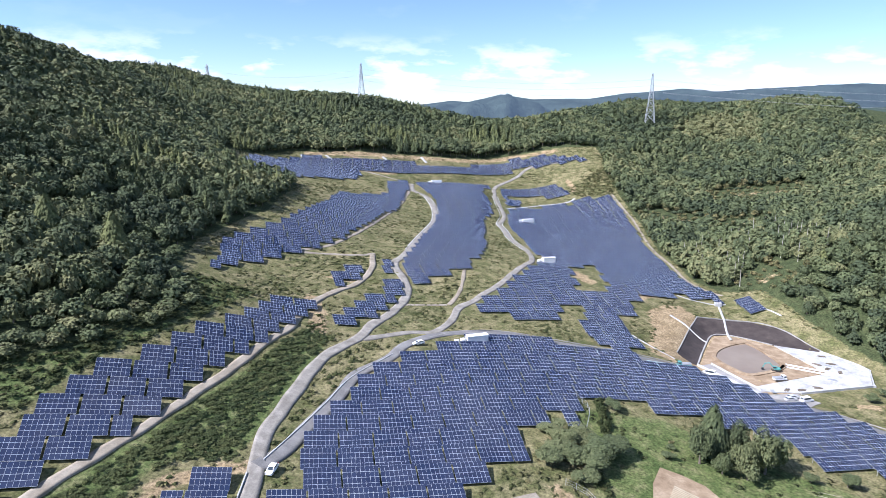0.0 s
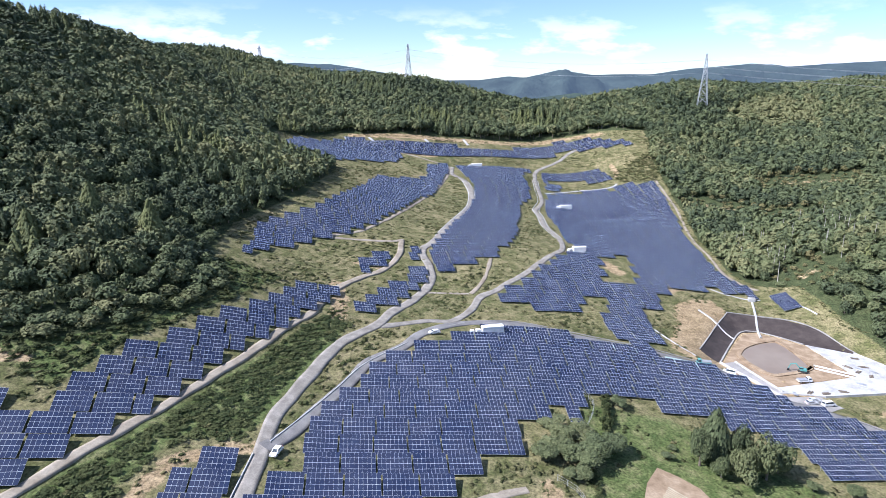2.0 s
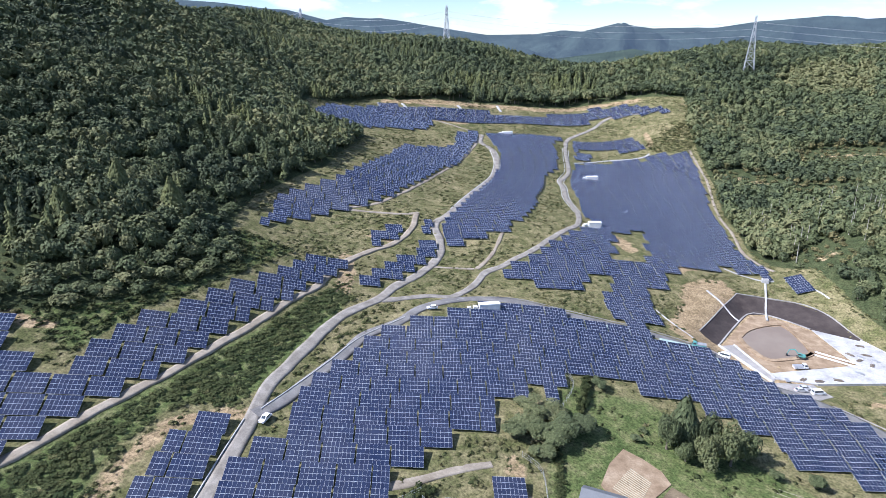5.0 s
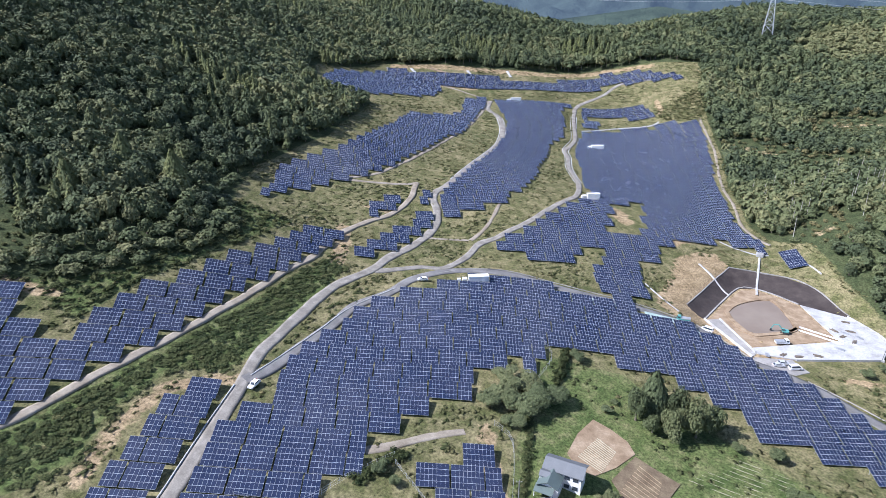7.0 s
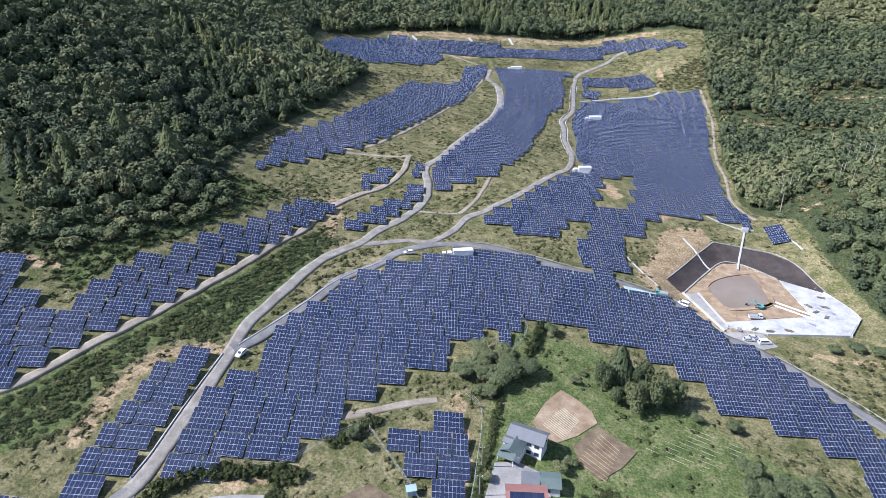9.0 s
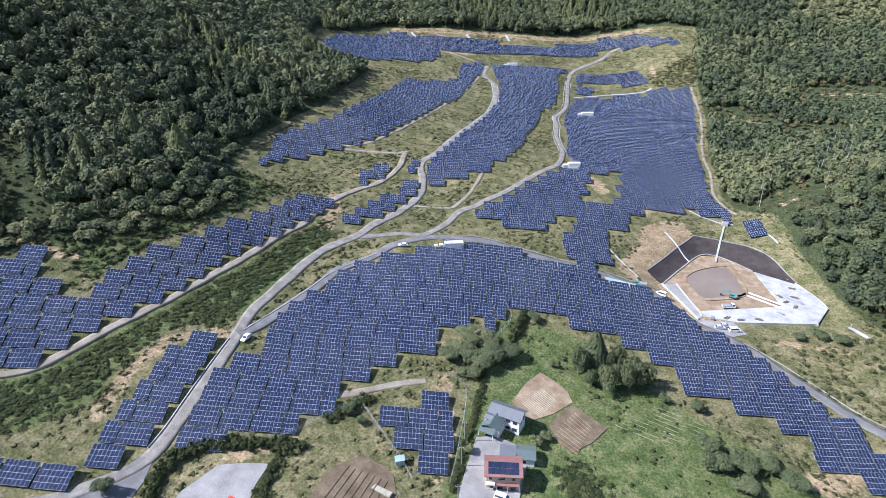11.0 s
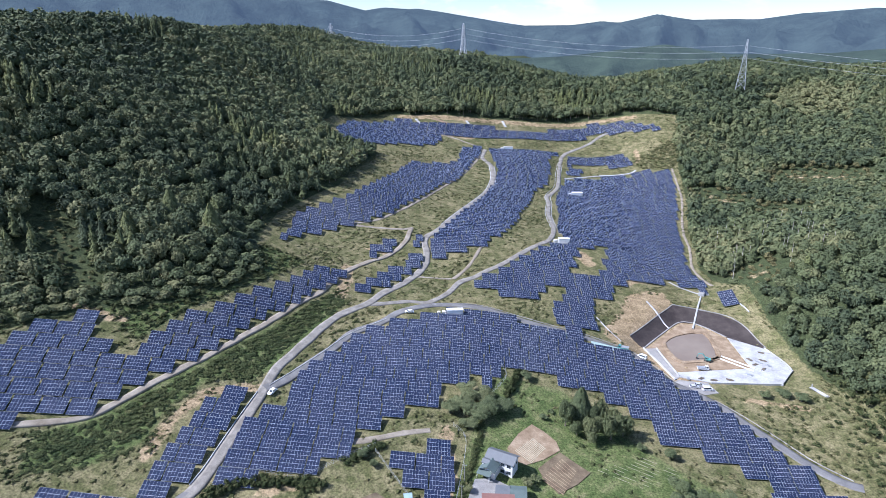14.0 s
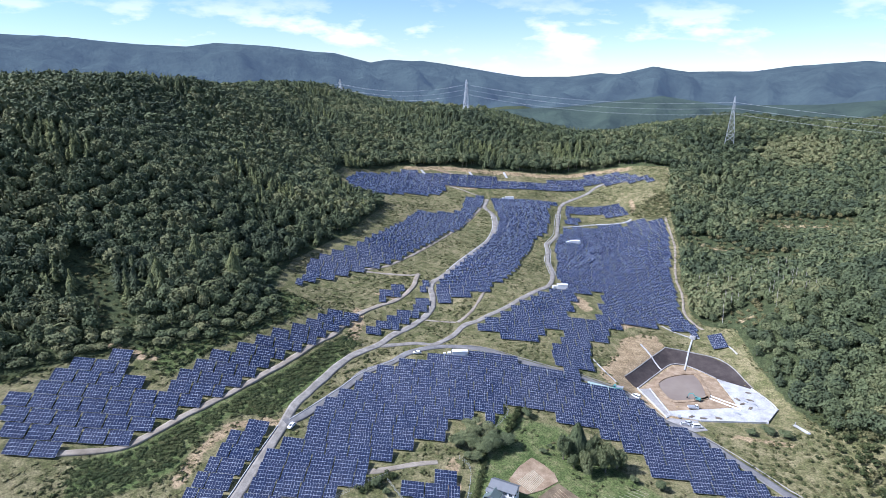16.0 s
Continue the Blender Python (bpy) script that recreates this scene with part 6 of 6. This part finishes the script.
def plant_scrub():
    spots = {"dense": [], "weeds": [], "tufts": [], "right": []}
    x, y, rng = jitter(-175, -10, 55, 230, 1.35, 21)
    x, y = x + rng.normal(0, 0.9, len(x)), y + rng.normal(0, 0.9, len(x))
    ok = free_of_things(x, y, 2.0, 4.2)
    bank = (ring_distance(x, y, BANK) < 0) & ok
    weeds = (ring_distance(x, y, WEEDS) < 0) & ok & (rng.random(len(x)) < 0.7)
    z = land(x, y)
    bare = line_distance(x, y, [(-62, 124), (-66, 105), (-64, 88), (-72, 74)])
    clump = np.sin(x / 7 + np.sin(y / 9)) * np.cos(y / 8)
    for k in np.nonzero(bank)[0]:
        if bare[k] < 4.5 and rng.random() < 0.7:
            continue
        spots["dense"].append((x[k], y[k], z[k] - 0.25, rng.choice((1.5, 2.0, 2.6, 3.4)) * rng.uniform(0.85, 1.2), rng.uniform(0.4, 0.8) + 0.45 * max(clump[k], 0), np.clip(rng.normal(0.26 + 0.16 * clump[k], 0.14), 0, 1)))
    for k in np.nonzero(weeds)[0]:
        if rng.random() < 0.3:
            spots["dense"].append((x[k], y[k], z[k] - 0.2, rng.uniform(2.0, 3.4), rng.uniform(0.8, 1.8), np.clip(rng.normal(0.3, 0.15), 0, 1)))
            continue
        spots["weeds"].append((x[k], y[k], z[k] - 0.1, rng.uniform(1.4, 3.2), rng.uniform(0.3, 0.8), np.clip(rng.normal(0.42 + 0.15 * clump[k], 0.18), 0, 1)))
    x, y, rng = jitter(-165, 190, 60, 610, 1.9, 22)
    ok = free_of_things(x, y) & (ring_distance(x, y, OPEN_LAND) < 1) & (ring_distance(x, y, BANK) > 0) & (ring_distance(x, y, WEEDS) > 0)
    ok &= ring_distance(x, y, CUTTING) > -3
    garden = ring_distance(x, y, GARDEN) < 2
    clump = np.sin(x / 9 + np.sin(y / 13)) * np.cos(y / 11 + np.sin(x / 17))
    ok &= rng.random(len(x)) < np.where(garden, 0.12, 0.50 + 0.42 * clump)
    ok &= ~(garden & (ring_distance(x, y, [(40, 84), (40, 118), (50, 150), (70, 145), (82, 128), (70, 112), (62, 84)]) < 1))
    z = land(x, y)
    mid = ring_distance(x, y, MIDBANK) < 0
    for k in np.nonzero(ok)[0]:
        tall = mid[k] or rng.random() < 0.14 + 0.12 * clump[k]
        spots["tufts"].append((x[k], y[k], z[k] - 0.05, rng.uniform(1.5, 3.4), rng.uniform(0.45, 1.0) if tall else rng.uniform(0.18, 0.45),
                               np.clip(rng.normal((0.60 if tall else 0.72) - 0.12 * clump[k] - 0.25 * garden[k], 0.15), 0, 1)))
    x, y, rng = jitter(150, 320, 60, 235, 3.4, 23)
    ok = free_of_things(x, y, 2, 4) & (line_distance(x, y, [(132, 190), (150, 169), (172, 150), (215, 110)]) > 5)
    ok &= (x > 175) | (rng.random(len(x)) < 0.25)
    right = (x - 150) * 0.64 + (y - 169) * 0.77 > 4
    left_low = ~right & (y < 118)
    ok &= right | left_low
    z = land(x, y)
    for k in np.nonzero(ok)[0]:
        if x[k] < 178 and y[k] > 196:
            continue
        big = rng.random() < 0.5 and x[k] > 185
        spots["right"].append((x[k], y[k], z[k] - 0.3, rng.uniform(3.0, 6.0) if big else rng.uniform(1.5, 3.5), rng.uniform(2.5, 6.0) if big else rng.uniform(0.7, 2.0), np.clip(rng.normal(0.45, 0.22), 0, 1)))
    x, y, rng = jitter(104, 152, 500, 566, 2.6, 25)
    ok = (ring_distance(x, y, RIGHT_BANK) < 0) & free_of_things(x, y, 2, 3)
    z = land(x, y)
    for k in np.nonzero(ok)[0]:
        spots["right"].append((x[k], y[k], z[k] - 0.3, rng.uniform(2.4, 4.2), rng.uniform(0.6, 1.5), np.clip(rng.normal(0.62, 0.12), 0, 1)))
    scar = []
    x, y, rng = jitter(-200, -118, 125, 195, 2.6, 24)
    ok = (ring_distance(x, y, SCAR) < 2) & (rng.random(len(x)) < 0.6)
    z = land(x, y)
    for k in np.nonzero(ok)[0]:
        scar.append((x[k], y[k], z[k] - 0.2, rng.uniform(1.5, 3.0), rng.uniform(0.6, 1.6), np.clip(rng.normal(0.6, 0.25), 0, 1)))
    scatter("scrub", spots["dense"], BUSH, M_SCRUB, "dense dark green scrub on the banks", "scrub")
    scatter("scrub", spots["weeds"], TUFT, M_SCRUB, "green weeds on the slope below the wood", "scrub")
    scatter("grass_tufts", spots["tufts"], TUFT, M_SCRUB, "dry yellow-green grass and brush on the slopes", "grass")
    scatter("scrub", spots["right"], BUSH, M_SCRUB, "green brush and young trees beside the road", "scrub")
    scatter("scrub", scar, BUSH, M_SCRUB, "brown brush on the cleared hillside strip", "scrub")
    for line, wide, high in HEDGES:
        c = spline(line, 0.9)
        rng = np.random.default_rng(len(c))
        hedge = []
        for q in c:
            for _ in range(max(2, int(wide * 2.5))):
                px, py = q + rng.normal(0, wide * 0.45, 2)
                hedge.append((px, py, height(px, py) - 0.2, rng.uniform(1.4, 2.6), high * rng.uniform(0.6, 1.15), np.clip(rng.normal(0.28, 0.18), 0, 1)))
        scatter("hedge", hedge, BUSH, M_SCRUB, "unclipped dark green hedge", "hedge")
    print({k: len(v) for k, v in spots.items()})


plant_scrub()


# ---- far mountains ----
# Wooded slopes with a faint emission put into the material as distance haze.
def haze_nodes(tint, haze_glow):
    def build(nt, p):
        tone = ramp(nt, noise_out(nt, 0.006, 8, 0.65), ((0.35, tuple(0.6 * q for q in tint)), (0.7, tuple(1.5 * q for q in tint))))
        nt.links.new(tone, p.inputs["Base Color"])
        p.inputs["Emission Color"].default_value = (*haze_glow, 1)
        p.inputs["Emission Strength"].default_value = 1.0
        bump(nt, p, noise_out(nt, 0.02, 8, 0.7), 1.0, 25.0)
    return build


M_FAR = material("far_mountain_woods_haze_glow", haze_nodes((0.034, 0.046, 0.038), (0.040, 0.056, 0.080)), rough=1.0, spec=0.0)
M_NEARER = material("nearer_hill_woods_haze_glow", haze_nodes((0.040, 0.054, 0.034), (0.024, 0.034, 0.042)), rough=1.0, spec=0.0)
CREST = [(-75, 330), (-60, 345), (-49.5, 348), (-45.9, 343), (-42, 324), (-39.1, 311), (-35.5, 304), (-33.3, 328), (-28.5, 311), (-25.5, 286), (-23.5, 276), (-20.4, 219),
         (-18.8, 239), (-13.9, 212), (-10.5, 174), (-6.8, 134), (-2.8, 135), (-0.3, 160), (1.2, 152), (4.1, 198), (6.9, 166), (9.1, 168), (11.7, 168), (14.7, 200), (19.3, 226),
         (21.7, 206), (26, 225), (32, 240), (40, 200), (55, 230), (75, 210)]


def mountains(name, far, near, crest, mat, label, rough, seed):
    """A range of ridged slopes round the view, from its foot to its crest line."""
    az = np.arange(-75, 75.01, 0.35)
    rows = 22
    top = np.interp(az, [q[0] for q in crest], [q[1] for q in crest])
    verts = []
    noise.seed_set(seed)
    for j in range(rows + 4):
        t = j / rows
        r = near + (far - near) * t
        for a, h in zip(az, top):
            x, y = 75 + r * math.sin(radians(a)), -75 + r * math.cos(radians(a))
            rise = smooth(np.array([min(t, 1.0)]))[0] if t <= 1 else 1 - (t - 1) * 2.5
            spur = noise.fractal(Vector((x / 420, y / 420, seed)), 1.0, 2.1, 5)
            fold = abs(math.sin(a * 0.9 + 2.0 * noise.noise(Vector((x / 600, y / 600, 1)))))
            z = -60 + (h + 60) * rise * (0.80 + 0.20 * t) + rough * spur * math.sin(math.pi * min(t, 1)) - 30 * fold * math.sin(math.pi * min(t, 1))
            if 0.9 < t <= 1.0:
                z += rough * 0.03 * spur
            verts.append((x, y, z))
    n = len(az)
    faces = [(j * n + k, j * n + k + 1, (j + 1) * n + k + 1, (j + 1) * n + k) for j in range(rows + 3) for k in range(n - 1)]
    return tagged(add_mesh(name, verts, faces, mat, smooth_shade=True), label, "mountains", kind="structure")


mountains("backdrop_mountains", 4150, 2500, CREST, M_FAR, "far wooded mountains, tinted blue by painted haze", 120, 5)
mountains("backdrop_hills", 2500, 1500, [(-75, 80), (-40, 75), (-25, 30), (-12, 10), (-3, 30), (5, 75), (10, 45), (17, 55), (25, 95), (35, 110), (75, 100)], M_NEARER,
          "nearer wooded hills behind the ridge, green with painted haze", 30, 9)
